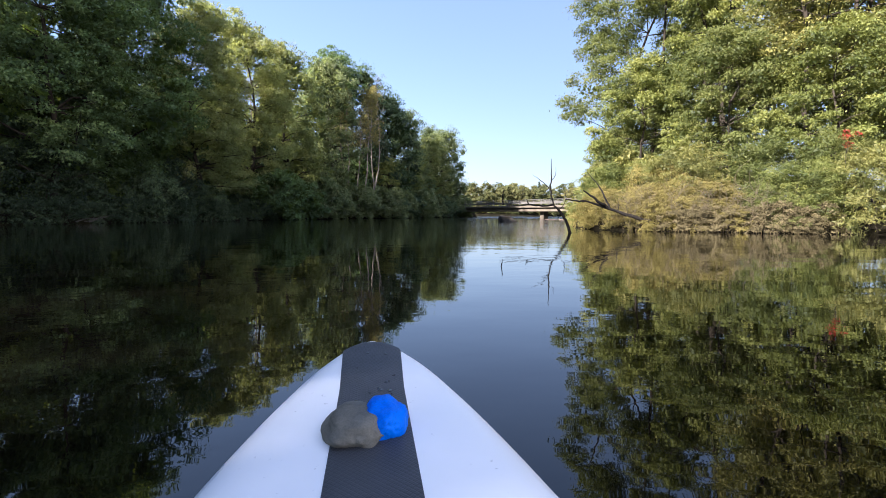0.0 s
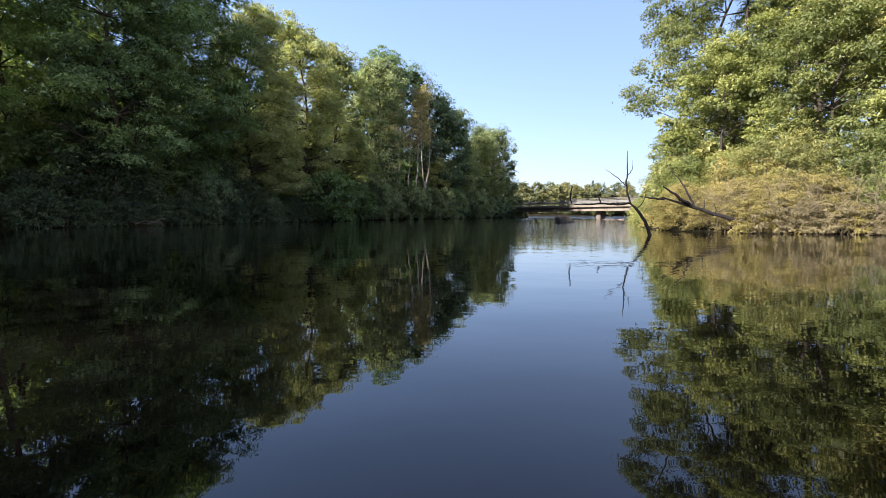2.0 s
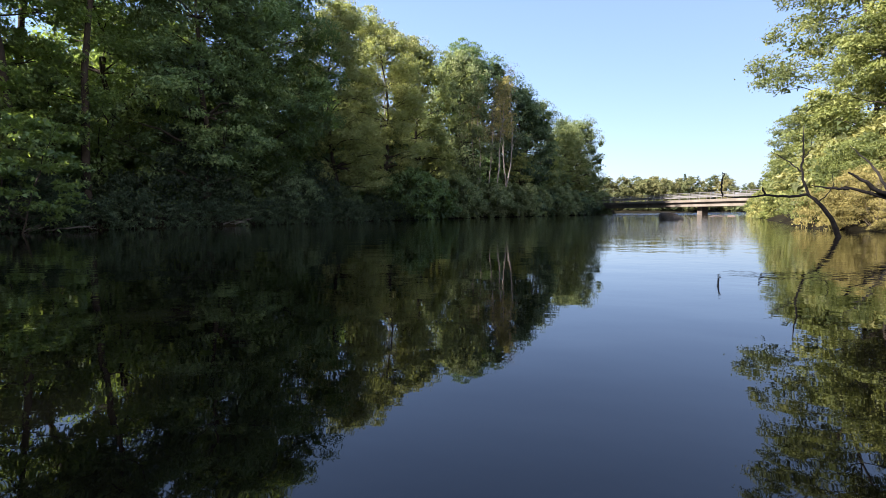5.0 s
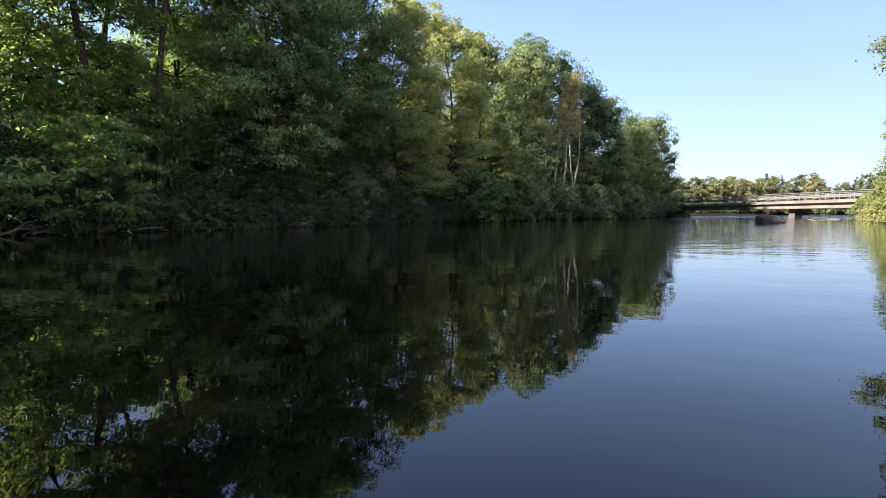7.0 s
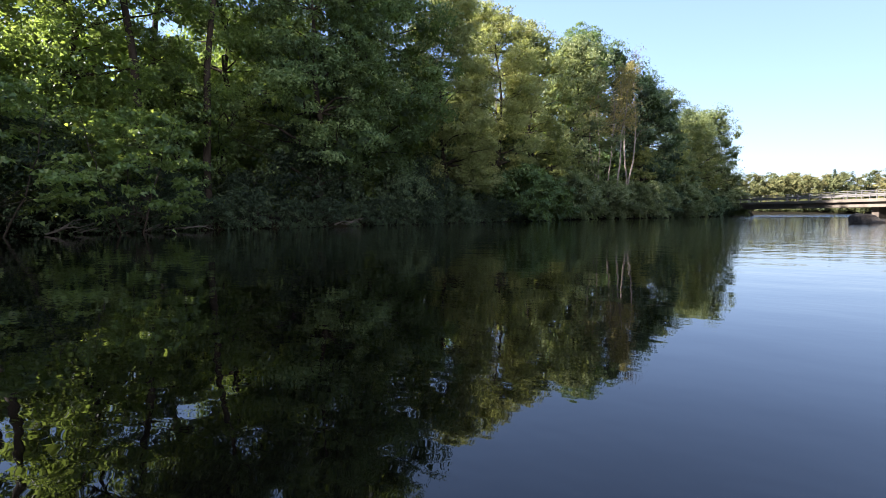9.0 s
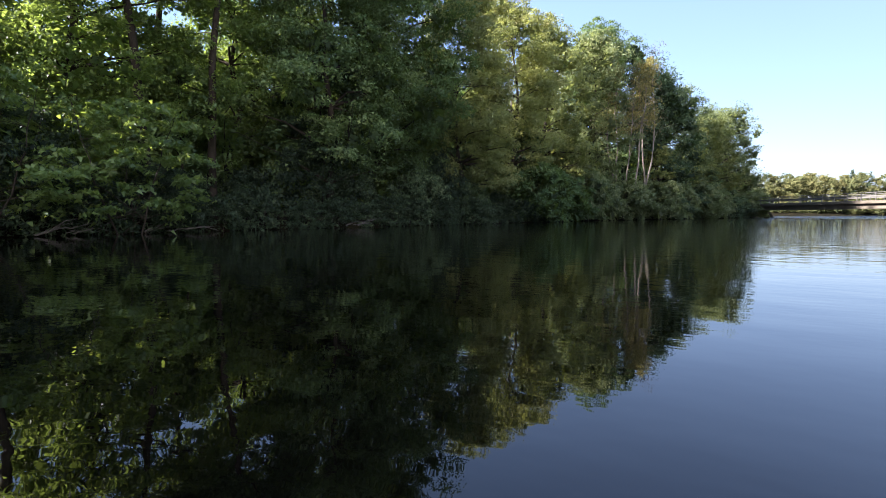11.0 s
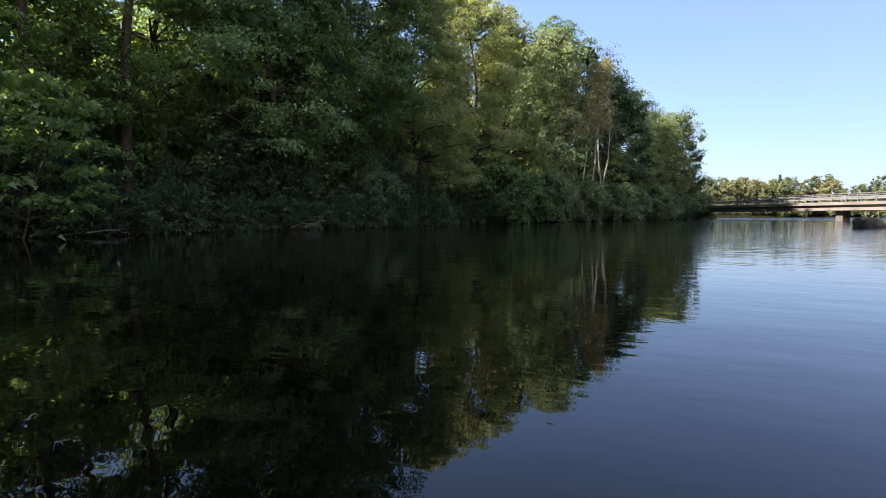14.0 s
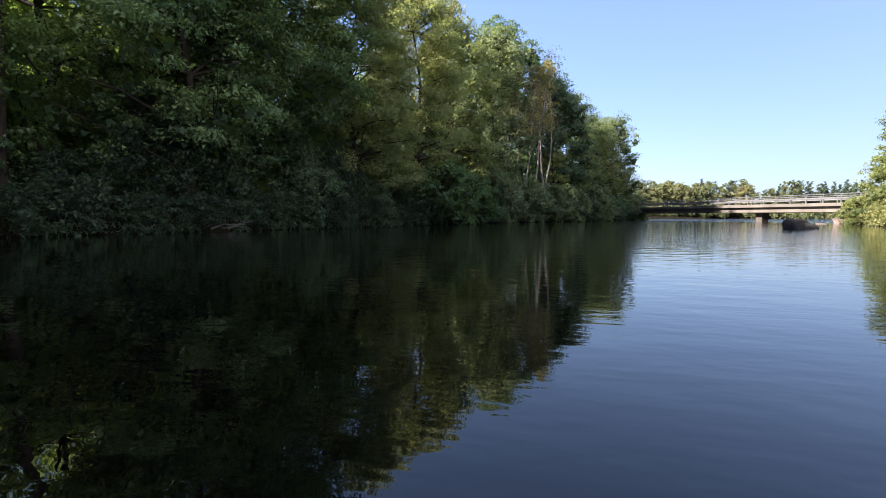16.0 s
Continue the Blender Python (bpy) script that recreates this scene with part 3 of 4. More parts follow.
# lower trees and shrubs that hang over the water's edge
rng = random.Random(5)
line = [Vector(p) for p in LEFT_BANK[4:14]]
spots = []
for a, b in zip(line, line[1:]):
    n = max(1, round((b - a).length / 3.6))
    spots += [a.lerp(b, (k + 0.5) / n) for k in range(n)]
for k, p in enumerate(spots):
    near = 8 < p.y < 48
    cave = 20 < p.y < 33  # boughs hang over a dark hollow here
    inward = (-3.3 if cave else -1.9 if near else -0.3) + rng.uniform(-0.7, 0.7)
    # nearer shrubs get leaves with shade put into the colour, farther ones lighter
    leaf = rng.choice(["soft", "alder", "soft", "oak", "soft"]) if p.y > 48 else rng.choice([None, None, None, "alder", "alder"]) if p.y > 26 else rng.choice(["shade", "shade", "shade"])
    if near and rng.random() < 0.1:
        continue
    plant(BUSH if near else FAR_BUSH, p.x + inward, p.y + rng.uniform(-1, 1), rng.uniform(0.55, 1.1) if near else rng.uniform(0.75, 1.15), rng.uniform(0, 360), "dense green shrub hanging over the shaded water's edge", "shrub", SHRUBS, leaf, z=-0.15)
    if k % 3 == 0:
        plant(LINDEN, p.x - 4.2 + rng.uniform(-1, 1), p.y + rng.uniform(-1, 1), rng.uniform(0.8, 1.2), rng.uniform(0, 360), "young dark green alder behind the bank shrubs", "tree", "young trees on the shaded bank", rng.choice([None, None, "oak", "olive"]))
rng = random.Random(15)
for k in range(20):
    y = 14 + 2.1 * k
    x = float(np.interp(y, [p.y for p in line], [p.x for p in line])) + rng.uniform(-0.6, 0.5)
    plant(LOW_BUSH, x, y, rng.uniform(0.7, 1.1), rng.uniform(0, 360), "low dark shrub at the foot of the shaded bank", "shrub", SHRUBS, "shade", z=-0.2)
plant(ROWAN, 15.9, 18.6, 0.86, 40, "slender rowan with bright red leaves", "tree")
plant(OVERHANG, -24.4, 18.4, 0.9, 30, "sunlit light green branches reaching over the water", "shrub")
plant(OVERHANG, -25.2, 14.0, 0.95, 170, "sunlit light green branches reaching over the water", "shrub")

# sunlit bank
for x, y, kind, s, yaw, leaf, what in (
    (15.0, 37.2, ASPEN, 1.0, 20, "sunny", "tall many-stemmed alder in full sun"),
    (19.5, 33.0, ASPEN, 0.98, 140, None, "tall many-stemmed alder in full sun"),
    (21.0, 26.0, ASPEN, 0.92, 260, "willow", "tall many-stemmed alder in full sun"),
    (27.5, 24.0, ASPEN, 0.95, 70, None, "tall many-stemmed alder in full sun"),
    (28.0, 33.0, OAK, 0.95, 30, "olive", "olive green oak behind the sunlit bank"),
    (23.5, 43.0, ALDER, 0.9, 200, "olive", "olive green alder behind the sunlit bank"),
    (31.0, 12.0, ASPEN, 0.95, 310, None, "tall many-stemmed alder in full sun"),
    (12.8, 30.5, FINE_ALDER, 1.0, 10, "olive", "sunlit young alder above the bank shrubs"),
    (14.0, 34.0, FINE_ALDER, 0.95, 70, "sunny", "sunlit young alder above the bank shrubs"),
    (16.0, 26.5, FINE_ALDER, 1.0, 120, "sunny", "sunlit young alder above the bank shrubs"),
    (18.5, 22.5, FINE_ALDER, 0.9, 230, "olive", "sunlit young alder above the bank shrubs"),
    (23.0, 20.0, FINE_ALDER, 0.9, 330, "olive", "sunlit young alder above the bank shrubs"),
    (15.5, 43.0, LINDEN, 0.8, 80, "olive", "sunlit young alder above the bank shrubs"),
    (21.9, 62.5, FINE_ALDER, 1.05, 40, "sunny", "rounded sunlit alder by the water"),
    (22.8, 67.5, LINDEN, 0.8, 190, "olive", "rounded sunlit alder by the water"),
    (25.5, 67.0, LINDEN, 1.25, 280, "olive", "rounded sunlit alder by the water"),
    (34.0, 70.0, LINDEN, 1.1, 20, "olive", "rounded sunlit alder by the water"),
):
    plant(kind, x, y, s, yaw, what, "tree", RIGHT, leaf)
for x, y, s, yaw, leaf in (
    (8.0, 23.2, 0.5, 10, "straw"), (9.4, 26.0, 0.85, 100, "olive"), (10.0, 22.6, 0.55, 200, "straw"), (12.2, 21.4, 0.58, 300, "straw"), (11.4, 24.4, 0.8, 260, "straw"),
    (12.0, 23.6, 0.95, 30, None), (14.8, 19.6, 0.7, 40, "olive"), (17.2, 18.4, 0.9, 130, None), (19.6, 16.6, 1.0, 220, "olive"), (22.4, 14.6, 1.0, 310, "olive"),
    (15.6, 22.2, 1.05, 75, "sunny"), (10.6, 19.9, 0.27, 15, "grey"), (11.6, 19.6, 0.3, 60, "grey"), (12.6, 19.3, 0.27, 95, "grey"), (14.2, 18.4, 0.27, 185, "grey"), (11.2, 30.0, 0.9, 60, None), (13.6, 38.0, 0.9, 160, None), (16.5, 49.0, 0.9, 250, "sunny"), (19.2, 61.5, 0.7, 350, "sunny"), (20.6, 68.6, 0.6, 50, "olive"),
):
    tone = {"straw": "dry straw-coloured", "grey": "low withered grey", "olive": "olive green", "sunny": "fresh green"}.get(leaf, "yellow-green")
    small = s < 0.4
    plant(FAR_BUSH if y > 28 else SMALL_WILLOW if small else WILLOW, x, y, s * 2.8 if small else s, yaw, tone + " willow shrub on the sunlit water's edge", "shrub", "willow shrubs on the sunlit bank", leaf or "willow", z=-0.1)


# ---- the road bridge ----
def block(bm, size, at, turn=0.0, bevel=0.0):
    """A box with its edges taken off."""
    r = bmesh.ops.create_cube(bm, size=1, matrix=Matrix.Translation(at) @ Matrix.Rotation(turn, 4, "Z") @ Matrix.Diagonal((*size, 1)))
    if bevel:
        es = list({e for v in r["verts"] for e in v.link_edges})
        bmesh.ops.bevel(bm, geom=es, offset=bevel, segments=1, affect="EDGES")
    return bm


def boxed(size, at, bevel=0.02, turn=0.0):
    return block(bmesh.new(), size, at, turn, bevel)


def make_bridge():
    span = BRIDGE_B - BRIDGE_A
    length = span.length
    root = new("road_bridge")
    root.matrix_basis = Matrix.Translation(BRIDGE_A) @ Matrix.Rotation(math.atan2(span.y, span.x), 4, "Z")
    wide = 6.0
    part("deck", boxed((length, wide - 0.5, 0.22), (length / 2, 0, 2.28)), ASPHALT, root, "grey asphalt roadway")
    for side in (-1, 1):
        part("edge_beam", boxed((length, 0.35, 0.42), (length / 2, side * (wide / 2 - 0.1), 2.3), 0.03), CONCRETE, root)
        part("girder", boxed((length, 0.5, 0.72), (length / 2, side * (wide / 2 - 0.75), 1.73), 0.03), CONCRETE, root)
        railing = part("railing", boxed((length, 0.1, 0.08), (length / 2, side * (wide / 2 - 0.1), 3.6), 0.02), STEEL, root, "galvanised steel railing with a flat handrail")
        posts = int(length / 2.0)
        post = None
        for k in range(posts + 1):
            x = length * k / posts
            if post is None:
                post = part("post", boxed((0.09, 0.12, 1.06), (0, side * (wide / 2 - 0.1), 3.03), 0.008), STEEL, railing)
            else:
                other = new("post", post.data)
                other.parent, other.location = railing, (x, 0, 0)
        part("middle_rail", boxed((length, 0.05, 0.2), (length / 2, side * (wide / 2 - 0.02), 3.1), 0.02), STEEL, railing)
    part("pier", boxed((1.0, 1.3, 4.2), (31.0, -0.6, -0.7), 0.04), STAINED_CONCRETE, root, "stained concrete pier standing in the river")
    for x in (0.6, length - 0.6):
        part("abutment", boxed((1.6, wide, 3.4), (x, 0, 0.45), 0.08), CONCRETE, root)
    return tagged(root, "low concrete road bridge with galvanised steel railings", "bridge")


make_bridge()


# ---- stones ----
def make_stone(name, seed, size, at, mat, label, yaw=0.0, slope=0.0):
    bm = bmesh.new()
    bmesh.ops.create_icosphere(bm, subdivisions=4, radius=1)
    rng = random.Random(seed)
    faces = [(Vector((rng.gauss(0, 1), rng.gauss(0, 1), rng.gauss(0.2, 0.8))).normalized(), rng.uniform(0.6, 0.85)) for _ in range(9)]
    for v in bm.verts:
        c = v.co
        k = 1 + 0.26 * noise.noise(c * 1.1 + Vector((seed, 0, 0))) + 0.07 * noise.noise(c * 2.9 + Vector((0, seed, 0))) + 0.05 * noise.noise(c * 7) + 0.025 * noise.noise(c * 17)
        flat = c.copy()
        for normal, reach in faces:
            over = flat.dot(normal) - reach
            if over > 0:
                flat -= normal * over
        v.co = Vector((flat.x * size[0], flat.y * size[1], max(flat.z, -0.6) * (1 - slope * flat.x) * size[2])) * k
    me = bpy.data.meshes.new(name)
    bm.to_mesh(me)
    bm.free()
    ob = part(name, smooth(me), mat)
    ob.matrix_basis = pose(*at, 0, 0, yaw)
    return tagged(ob, label, "boulder")


make_stone("boulder", 3, (0.88, 0.75, 0.58), (6.4, 46.4, 0.05), STONE, "large rounded grey-brown boulder standing out of the river", 10, 0.45)
make_stone("boulder", 5, (0.7, 0.55, 0.6), (22.6, 77.0, 0.2), PINK_STONE, "sunlit tan boulder at the water's edge", 50)
make_stone("boulder", 7, (0.7, 0.6, 0.5), (23.5, 73.2, 0.25), PINK_STONE, "sunlit tan boulder at the water's edge", 110)
make_stone("stone_shoal", 8, (1.1, 0.6, 0.12), (16.2, 70.0, 0.0), PINK_STONE, "flat reddish stones just above the water", 30)
make_stone("stone_shoal", 9, (0.8, 0.5, 0.12), (17.6, 69.4, 0.0), PINK_STONE, "flat reddish stones just above the water", 80)


# ---- dead wood ----
def branch(name, parent, points, radii, mat, sides=7, thick=1.2):
    pts = np.array(points, float)
    t = np.linspace(0, 1, len(pts))
    tt = np.linspace(0, 1, len(pts) * 4)
    fine = np.stack([np.interp(tt, t, pts[:, k]) for k in range(3)], 1)
    for _ in range(2):
        fine[1:-1] = (fine[:-2] + 2 * fine[1:-1] + fine[2:]) / 4
    seed = np.random.default_rng(len(pts) + int(abs(pts[0][0]) * 100))
    fine[1:-1] += seed.normal(0, 0.012, (len(fine) - 2, 3))
    return part(name, tubes_mesh(name, [tube(fine, np.interp(tt, t, radii) * thick, sides)]), mat, parent)


def dead_tree():
    """A drowned sapling: local x across the view from the river's middle, z up, standing at its foot."""
    root = new("dead_tree")
    root.matrix_basis = pose(5.0, 18.3, 0, 0, 0, -13)
    branch("trunk", root, [(0.05, 0, -0.7), (0, 0, 0), (-0.16, 0, 0.42), (-0.5, 0.05, 0.95), (-0.72, 0.1, 1.12)], [0.09, 0.085, 0.075, 0.06, 0.04], DEAD_WOOD, 7, 0.75)
    branch("branch", root, [(-0.66, 0.08, 1.08), (-0.75, 0.2, 1.4), (-0.82, 0.25, 1.75), (-0.78, 0.3, 2.2), (-0.8, 0.3, 2.92)], [0.045, 0.04, 0.035, 0.03, 0.012], DEAD_WOOD, 7, 0.75)
    branch("branch", root, [(-0.8, 0.25, 1.7), (-1.1, 0.3, 2.0), (-1.5, 0.3, 2.3)], [0.026, 0.02, 0.008], DEAD_WOOD, 5, 0.8)
    branch("branch", root, [(-0.68, 0.08, 1.1), (-1.2, -0.1, 1.05), (-1.7, -0.2, 1.1), (-2.2, -0.25, 1.02), (-2.75, -0.3, 1.12)], [0.05, 0.045, 0.035, 0.025, 0.008], DEAD_WOOD, 7, 0.75)
    branch("branch", root, [(-2.62, -0.28, 1.08), (-2.66, -0.28, 1.4), (-2.6, -0.26, 1.66), (-2.64, -0.26, 1.74)], [0.026, 0.03, 0.022, 0.01], DEAD_WOOD, 5, 0.8)
    branch("branch", root, [(-1.65, -0.2, 1.1), (-1.7, -0.2, 1.3)], [0.035, 0.025], DEAD_WOOD, 5, 0.8)
    branch("branch", root, [(-0.45, 0.04, 0.9), (-0.2, -0.1, 1.25), (-0.25, -0.15, 1.6)], [0.016, 0.011, 0.004], DEAD_WOOD, 4)
    branch("branch", root, [(-0.8, 0.28, 2.0), (-0.6, 0.35, 2.3), (-0.62, 0.4, 2.6)], [0.014, 0.009, 0.003], DEAD_WOOD, 4)
    return tagged(root, "bare dead tree leaning out of the water", "dead tree")


def fallen_trunk():
    root = new("fallen_trunk")
    root.matrix_basis = pose(9.3, 20.6, 0, 0, 0, -14)
    branch("trunk", root, [(1.6, 0.4, -0.1), (0.4, 0.1, 0.3), (-0.9, -0.2, 0.62), (-2.0, -0.5, 1.0), (-3.1, -0.9, 1.35)], [0.12, 0.11, 0.095, 0.075, 0.04], DEAD_WOOD, 8, 0.8)
    branch("branch", root, [(-1.9, -0.5, 0.98), (-2.1, -0.4, 1.4), (-2.3, -0.3, 1.9), (-2.9, -0.2, 2.6)], [0.04, 0.035, 0.025, 0.008], DEAD_WOOD, 5)
    branch("branch", root, [(-2.0, -0.5, 1.0), (-2.5, -0.9, 1.35), (-3.1, -1.2, 1.75)], [0.06, 0.05, 0.02], DEAD_WOOD, 5)
    branch("branch", root, [(-3.0, -0.85, 1.3), (-3.4, -1.0, 1.3), (-3.9, -1.1, 1.42)], [0.04, 0.03, 0.01], DEAD_WOOD, 5)
    for a, b, c in ((-0.6, 0.5, 0.9), (-1.2, 0.66, 1.15), (-1.6, 0.85, 1.5), (0.2, 0.36, 0.8), (-2.5, 1.15, 1.45)):
        branch("twig", root, [(a, -0.1 + a * 0.2, b), (a + 0.05, -0.1 + a * 0.2, (b + c) / 2), (a - 0.08, -0.15 + a * 0.2, c)], [0.016, 0.012, 0.004], DEAD_WOOD, 4)
    return tagged(root, "dark fallen trunk leaning from the bank over the water", "fallen trunk")


dead_tree()
fallen_trunk()


def driftwood(x, y, yaw, seed, label):
    rng = np.random.default_rng(seed)
    root = new("driftwood")
    root.matrix_basis = pose(x, y, 0.02, 0, 0, yaw)
    for k in range(6):
        a = np.array([rng.uniform(-1.6, 0.3), rng.uniform(-0.4, 0.3), rng.uniform(0.02, 0.14)])
        b = a + [rng.uniform(0.7, 1.9), rng.uniform(-0.6, 0.6), rng.uniform(-0.1, 0.5)]
        branch("branch", root, bent(a, b, rng, 0.16, 6), np.linspace(0.034, 0.008, 6) * rng.uniform(0.6, 1.1), DRIFT_WOOD, 6)
    return tagged(root, label, "driftwood", "driftwood on the bank")


rng = random.Random(21)
for x, y, leaf in ((17.3, 59.0, "willow"), (16.4, 56.0, "willow"), (15.2, 52.0, "olive"), (14.0, 48.0, "willow"), (12.6, 43.0, "olive"), (9.0, 28.5, "straw"), (8.4, 22.0, "straw"), (9.8, 21.4, "straw"), (11.2, 20.9, "straw"), (7.6, 23.4, "straw"), (7.6, 25.0, "straw"), (8.9, 21.0, "straw"), (9.4, 20.6, "straw"), (10.5, 20.5, "straw"), (11.0, 19.9, "grey"), (12.2, 19.7, "straw"), (13.4, 18.9, "grey"), (14.8, 18.3, "grey"), (9.9, 20.2, "grey"), (21.0, 69.5, "willow"), (24.0, 73.5, "willow")):
    far = y > 30
    plant(LOW_BUSH if far else SMALL_WILLOW, x, y, rng.uniform(0.8, 1.1), rng.uniform(0, 360), "low sunlit shrub at the water's edge", "shrub", "low shrubs on the sunlit bank", leaf, z=-0.15)


def bare_shrub(x, y, seed, size):
    """Arching leafless stems that fork into thin tips, from one root."""
    rng = np.random.default_rng(seed)
    root = new("bare_shrub")
    root.matrix_basis = pose(x, y, gz(x, y), 0, 0, 0)
    for k in range(18):
        a = rng.uniform(0, 6.28)
        reach, tall = size * rng.uniform(0.4, 1.0), size * rng.uniform(0.7, 1.3)
        tip = np.array([math.cos(a) * reach, math.sin(a) * reach, tall])
        path = bent((0.1 * math.cos(a), 0.1 * math.sin(a), -0.2), tip, rng, 0.3, 8)
        pieces = [tube(path, 0.008 * size * np.linspace(1, 0.25, 8), 4)]
        for j in (2, 3, 4, 5, 6, 6, 7):
            side = path[j] + rng.normal(0, 0.2, 3) * size + [0, 0, 0.22 * size]
            pieces.append(tube(bent(path[j], side, rng, 0.2, 5), 0.0045 * size * np.linspace(1, 0.3, 5), 3))
        part("stem", tubes_mesh("stem", pieces), TWIG, root)
    return tagged(root, "leafless tan twiggy shrub above the fallen trunk", "shrub", "bare shrubs on the sunlit bank")


TWIG = rough_surface("bare_twigs", [(0.3, (0.1, 0.08, 0.05)), (0.7, (0.22, 0.175, 0.11))], 3.0, 40, 0.9, 0.004)
for k, (x, y, size) in enumerate(((8.6, 21.3, 1.3), (9.6, 20.7, 1.6), (10.7, 20.3, 1.4), (11.9, 19.9, 1.7), (13.2, 19.3, 1.3), (7.9, 22.4, 1.1))):
    bare_shrub(x, y, 50 + k, size)
driftwood(-24.4, 20.6, 68, 1, "pale bleached branches lying at the water's edge")
driftwood(-25.2, 17.2, 75, 2, "pale bleached branches lying at the water's edge")
driftwood(-22.6, 30.6, 70, 3, "flat grey driftwood log on the shaded bank")


# ---- the woods beyond the bridge ----
def far_woods(name, seed, spots, leaf, label, leaves=1650, clumps=26, coarse=0.041):
    """Many distant trees as one mass: irregular clumps, close within and leafy outside, on each spot (x, y, height, width)."""
    rng = np.random.default_rng(seed)
    vs, fs, ts, at = [], [], [], 0
    for x, y, h, w, cone in spots:
        base = gz(x, y)
        blobs = []
        for k in range(clumps):
            u = (k + rng.uniform(0, 1)) / clumps
            r = w / 2 * ((1 - 0.9 * u) if cone else math.sqrt(max(0.05, 1 - (2 * u - 0.8) ** 2 / 1.5))) * rng.uniform(0.25, 0.85)
            a = rng.uniform(0, 6.28)
            b = w * (0.3 * (1.1 - u) + 0.04 if cone else 0.72 / math.sqrt(clumps))
            blobs.append((np.array([x + r * math.cos(a), y + r * math.sin(a), base + h * (0.08 + 0.86 * u)]), np.array([b, b, max(0.8 * b, h * 0.35 / clumps)])))
        v, f, t = sprays(blobs, rng, leaves // 6, 6, coarse * h ** 0.8, 0.1 + 0.03 * h, slim=0.8, boughs=4)
        tone = rng.normal(0, 0.16)
        vs.append(v)
        fs.append(f + at)
        ts.append(np.clip(t + tone, 0, 1))
        at += len(v)
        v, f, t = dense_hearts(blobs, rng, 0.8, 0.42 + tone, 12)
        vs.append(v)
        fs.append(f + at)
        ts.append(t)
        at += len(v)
    ob = part(name, quick_mesh(name, np.vstack(vs), np.vstack(fs), np.concatenate(ts)), LEAF[leaf])
    return tagged(ob, label, "woods", kind="stuff")


rng = random.Random(9)
row, dark_row = [], []
for k in range(104):
    x = -45 + 215 * (k % 52) / 52 + rng.uniform(-3, 3)
    y = 264 + (k // 52) * 16 + rng.uniform(-4, 4) + 0.0022 * (x - 20) ** 2
    dark = rng.random() < 0.2 or 95 < x < 150
    dip = 0.76 if 78 < x < 92 else 1.0
    (dark_row if dark else row).append((x, y, rng.uniform(14, 17.5) * (1.08 if dark else 1.0) * dip, rng.uniform(9.5, 14) * (0.72 if dark else 1.1), dark))
far_woods("far_woods", 1, row, "far", "distant yellowing deciduous woods beyond the bridge")
far_woods("far_conifers", 2, dark_row, "pine", "distant dark conifers among the woods", 800)
thicket = []
for k in range(110):
    t = rng.uniform(0, 1)
    i = int(t * 9)
    p = line[i].lerp(line[i + 1], t * 9 - i)
    thicket.append((p.x - rng.uniform(7, 26), p.y + rng.uniform(-2, 2), rng.uniform(5, 12), rng.uniform(5, 8), False))
for k in range(150):
    t = rng.uniform(0, 1)
    i = int(t * 9)
    p = line[i].lerp(line[i + 1], t * 9 - i)
    thicket.append((p.x - rng.uniform(4, 14), p.y + rng.uniform(-2, 2), rng.uniform(2, 3.5), rng.uniform(4, 6), False))
for k in range(60):
    y = rng.uniform(4, 70)
    thicket.append((rng.uniform(-46, -34) + 0.16 * y, y, rng.uniform(4, 8), rng.uniform(6, 9), False))
far_woods("thicket", 4, thicket, "maple", "sun-flecked undergrowth deep in the wood", 210, 8, 0.066)
deep = [(-43.5 + 0.25 * y + rng.uniform(-2.5, 2.5) - 6 * (k % 2), y, rng.uniform(12, 16.5) * (0.72 if y < 42 else 1.0), rng.uniform(7.5, 9.5), False) for k, y in enumerate(np.linspace(2, 78, 30))]
far_woods("deep_wood", 5, deep, "maple", "light green backlit trees deep in the wood", 1500, 22, 0.032)
tussocks = []
for a, b, n, reach in (((24, 76), (42, 106), 60, 6), ((42, 106), (92, 151), 90, 14), ((-60, 254), (110, 272), 160, 5)):
    for _ in range(n):
        t, d = rng.uniform(0, 1), rng.uniform(0.2, reach)
        x, y = a[0] + (b[0] - a[0]) * t, a[1] + (b[1] - a[1]) * t
        big = 1.0 if y < 160 else 1.8
        tussocks.append((x + (d if y < 160 else 0), y - (0.4 * d if y < 160 else -d), rng.uniform(0.6, 1.3) * big, rng.uniform(2, 4) * big, False))
far_woods("shore_grass", 6, tussocks, "grass", "tall yellowing grass along the far shores", 54, 4, 0.1)
low = [(rng.uniform(46, 105), 0, rng.uniform(2, 4), rng.uniform(4, 7), False) for _ in range(45)]
low = [(x, 108 + (x - 46) * 0.95 - rng.uniform(2, 12), h, w, c) for x, y, h, w, c in low]
low += [(rng.uniform(-70, 120), rng.uniform(256, 268), rng.uniform(3, 5), rng.uniform(7, 10), False) for _ in range(70)]
far_woods("far_shrubs", 7, low, "far", "low shrubs along the far shores", 200, 9, 0.085)
side = [(70 + rng.uniform(-12, 60), 130 + rng.uniform(0, 60), rng.uniform(7, 11), rng.uniform(6, 9), rng.random() < 0.3) for _ in range(30)]
side = [s for s in side if gz(s[0], s[1]) > 0.3]
far_woods("right_woods", 3, side, "far", "woods on the bank beyond the bridge")


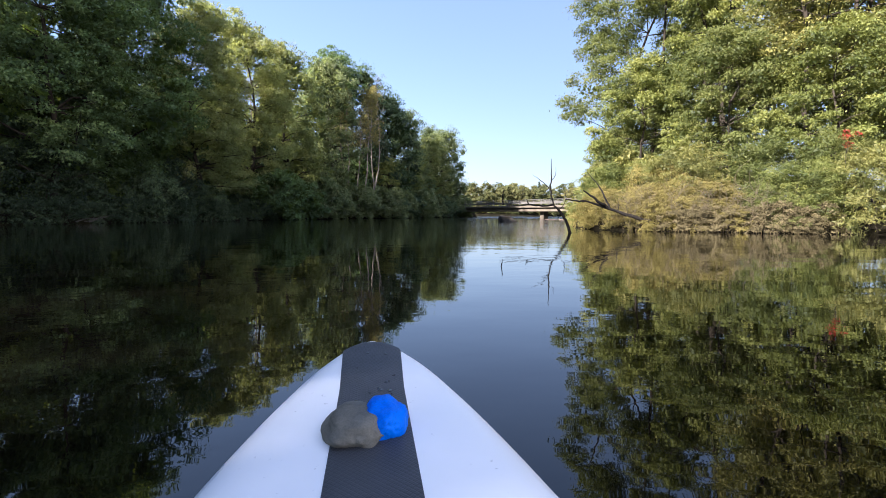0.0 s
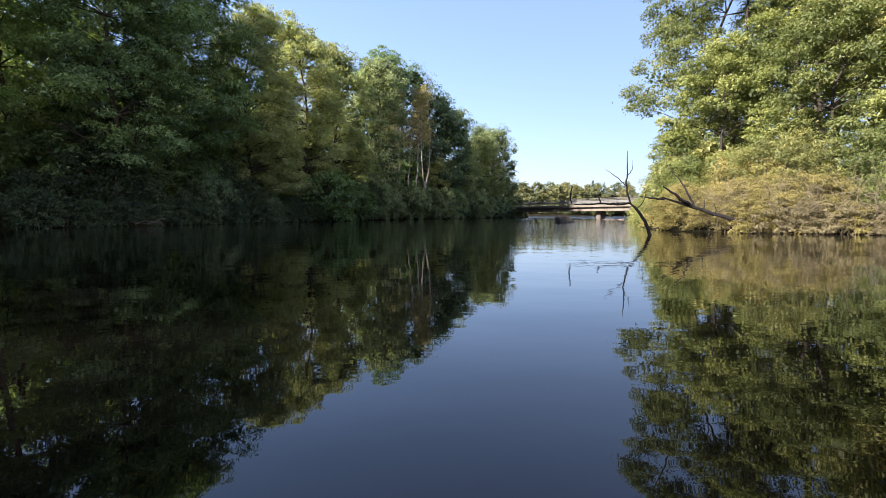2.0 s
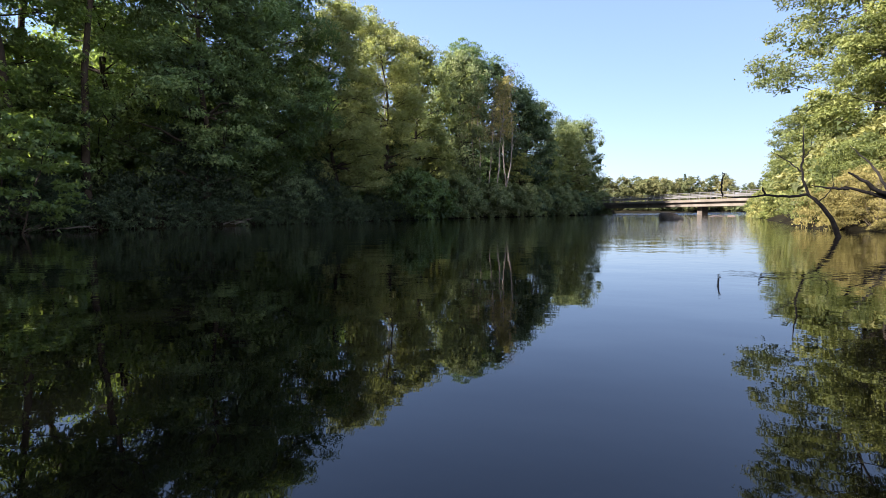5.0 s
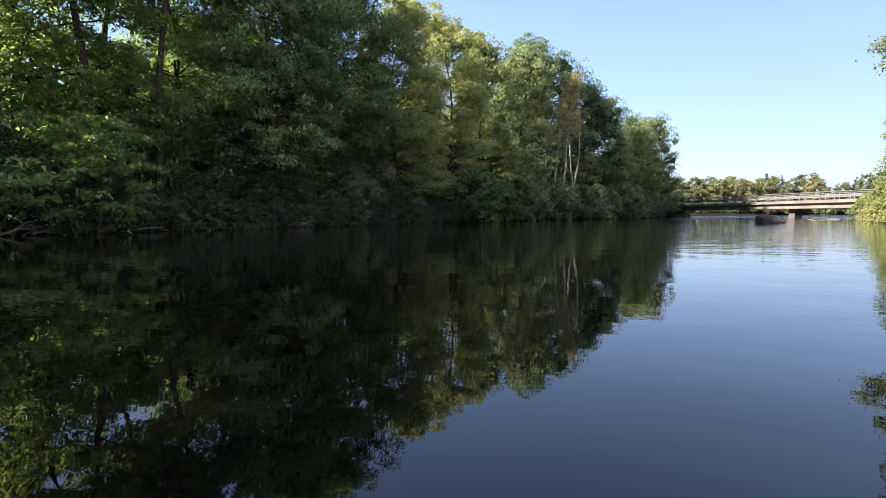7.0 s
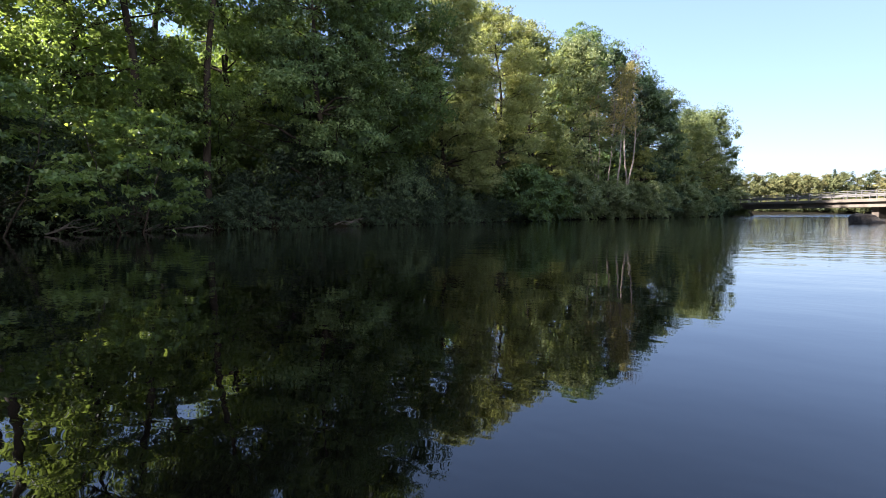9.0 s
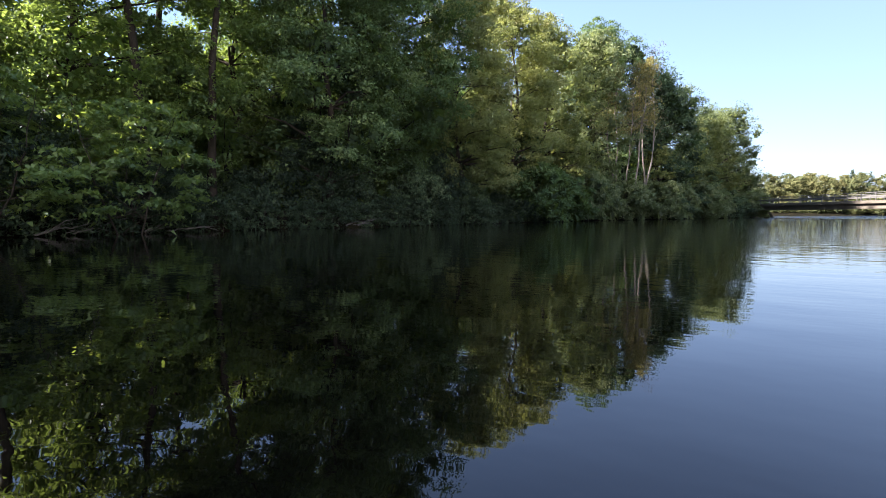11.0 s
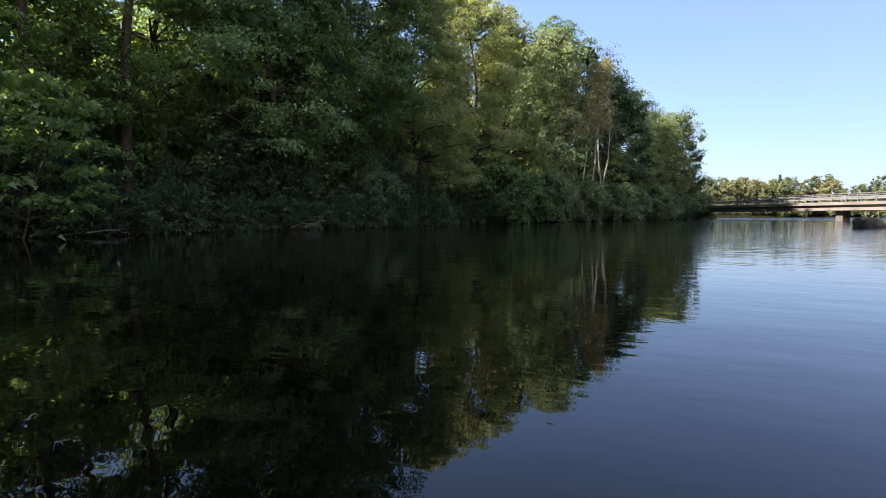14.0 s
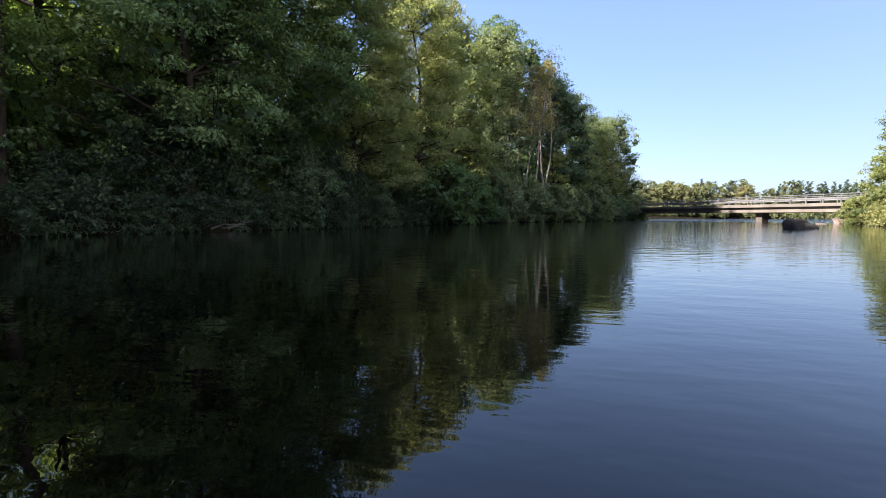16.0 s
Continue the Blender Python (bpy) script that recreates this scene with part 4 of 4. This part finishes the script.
# ---- the paddle board, afloat where the way begins ----
def paddle_board():
    root = new("paddle_board")
    root.matrix_basis = pose(-0.316, 2.061, 0, 0, 0, 8.7)
    length, steps, sides = 3.2, 64, 20
    verts, pad = [], []

    def half(s):
        front = 0.34 * math.sqrt(max(s, 0)) * (1 - 0.1 * min(s, 1.5) / 1.5) if s < 1.15 else 0.345 + 0.02 * min(1, (s - 1.15) / 0.5)
        tail = length - s
        return max(0.004, min(1.22 * front, 0.5 * math.sqrt(max(tail, 0)))) if tail < 1 else max(0.004, 1.22 * front)

    def deck(s):
        return 0.115 + 0.012 * max(0, (0.9 - s) / 0.9) ** 2

    for i in range(steps + 1):
        s = length * (1 - math.cos(math.pi * i / steps)) / 2
        w, top = half(s), deck(s)
        thick = 0.15 * min(1.0, 0.5 + 3 * s)
        for j in range(sides):
            a = 2 * math.pi * j / sides
            ca, sa = math.cos(a), math.sin(a)
            x = w * math.copysign(abs(ca) ** 0.42, ca)
            z = top - thick / 2 + thick / 2 * math.copysign(abs(sa) ** 0.6, sa)
            verts.append((x, -s, z))
    faces = [(i * sides + j, i * sides + (j + 1) % sides, (i + 1) * sides + (j + 1) % sides, (i + 1) * sides + j) for i in range(steps) for j in range(sides)]
    stern = len(verts) - sides
    faces += [(stern + j, stern + (j + 1) % sides, stern + sides - 2 - j, stern + sides - 1 - j) for j in range(sides // 2 - 1)]
    hull = part("hull", smooth(quick_mesh("hull", verts, faces)), BOARD_WHITE, root, "white inflatable hull with small scuffs")
    pv, pf, cols = [], [], 12
    for i in range(49):
        s = 0.026 + 2.95 * (i / 48) ** 1.8
        w = min(0.106 + 0.018 * max(0, 1 - s / 0.55), 0.9 * half(s) - 0.012)
        for j in range(cols + 1):
            x = w * (2 * j / cols - 1)
            pv.append((x, -s, deck(s) + 0.004 - 0.004 * abs(2 * j / cols - 1) ** 6))
    for i in range(48):
        for j in range(cols):
            a = i * (cols + 1) + j
            pf.append((a, a + 1, a + cols + 2, a + cols + 1))
    part("deck_pad", smooth(quick_mesh("deck_pad", pv, pf)), BOARD_PAD, root, "dark grey foam deck pad with diamond grooves")
    bm = bmesh.new()
    bmesh.ops.create_icosphere(bm, subdivisions=2, radius=1)
    drop_mesh = bpy.data.meshes.new("water_drop")
    bm.to_mesh(drop_mesh)
    bm.free()
    drop_mesh.materials.append(DROP)
    smooth(drop_mesh)
    rng = random.Random(3)
    for k in range(16):
        drop = new("water_drop", drop_mesh)
        r = rng.uniform(0.003, 0.008)
        drop.parent = root
        s = rng.uniform(0.5, 0.68) if k < 11 else rng.uniform(0.12, 0.5)
        drop.matrix_basis = pose(rng.uniform(-0.06, 0.08), -s, deck(s) + 0.0045, 0, 0, rng.uniform(0, 180)) @ Matrix.Diagonal((r * rng.uniform(1.0, 1.8), r, 0.0016, 1))
    return tagged(root, "white inflatable paddle board with grey deck pad afloat", "paddle board")


m, n, l, p, o = material("board_white")
a, b = noise_node(n, l, 2.0, 4), noise_node(n, l, 30.0, 3)
c = ramp(n, l, a.outputs[0], [(0.3, (0.78, 0.79, 0.8)), (0.7, (0.86, 0.86, 0.86))])
d = ramp(n, l, b.outputs[0], [(0.24, (0.45, 0.45, 0.45)), (0.3, (1, 1, 1))])
l.new(mixed(n, l, c.outputs[0], d.outputs[0], 0.6, "MULTIPLY"), p.inputs["Base Color"])
p.inputs["Roughness"].default_value = 0.38
BOARD_WHITE = m

m, n, l, p, o = material("board_pad")
tc, mp = n.new("ShaderNodeTexCoord"), n.new("ShaderNodeMapping")
mp.inputs["Rotation"].default_value, mp.inputs["Scale"].default_value = (0, 0, radians(45)), (1, 1, 0)
l.new(tc.outputs["Object"], mp.inputs[0])
vo = n.new("ShaderNodeTexVoronoi")
vo.distance, vo.inputs["Scale"].default_value, vo.inputs["Randomness"].default_value = "CHEBYCHEV", 85.0, 0.0
l.new(mp.outputs[0], vo.inputs[0])
a, b = noise_node(n, l, 7.0, 4), noise_node(n, l, 160.0, 3)
c = ramp(n, l, a.outputs[0], [(0.3, (0.028, 0.03, 0.035)), (0.7, (0.05, 0.053, 0.06))])
g = ramp(n, l, vo.outputs["Distance"], [(0.3, (1, 1, 1)), (0.55, (0.55, 0.55, 0.55))])
l.new(mixed(n, l, c.outputs[0], g.outputs[0], 1.0, "MULTIPLY"), p.inputs["Base Color"])
p.inputs["Roughness"].default_value = 0.55
first = bump(n, l, None, b.outputs[0], 0.3, 0.001)
bump(n, l, p, g.outputs[0], 0.8, 0.003, first)
BOARD_PAD = m
m, n, l, p, o = material("water_drop")
p.inputs["Base Color"].default_value, p.inputs["Roughness"].default_value = (0.012, 0.013, 0.016, 1), 0.05
DROP = m
board = paddle_board()


def cloth(name, seed, size, place, mat, label, category):
    """A crumpled soft bundle lying on the board's deck."""
    bm = bmesh.new()
    bmesh.ops.create_icosphere(bm, subdivisions=5, radius=1)
    for v in bm.verts:
        c = v.co
        fold = 0.2 * noise.noise(c * 1.6 + Vector((seed, 0, 0))) + 0.08 * abs(noise.noise(c * 4 + Vector((0, seed, 0))))
        v.co = Vector((c.x * size[0], c.y * size[1], max(c.z, -0.45) * size[2])) * (1 + fold)
    me = bpy.data.meshes.new(name)
    bm.to_mesh(me)
    bm.free()
    ob = part(name, smooth(me), mat)
    ob.matrix_basis = board.matrix_basis @ pose(*place)
    return tagged(ob, label, category)


GREY_CLOTH = rough_surface("grey_cloth", [(0.3, (0.1, 0.1, 0.085)), (0.7, (0.2, 0.195, 0.17))], 9.0, 200, 0.9, 0.002)
BLUE_CLOTH = rough_surface("blue_cloth", [(0.3, (0.0, 0.13, 0.75)), (0.7, (0.0, 0.19, 0.95))], 9.0, 200, 0.6, 0.001)
cloth("grey_bag", 2, (0.085, 0.1, 0.05), (-0.04, -0.86, 0.135), GREY_CLOTH, "crumpled olive-grey bag lying on the deck pad", "bag")
cloth("blue_bag", 4, (0.062, 0.08, 0.055), (0.03, -0.845, 0.14), BLUE_CLOTH, "bright blue bag beside the grey one", "bag")
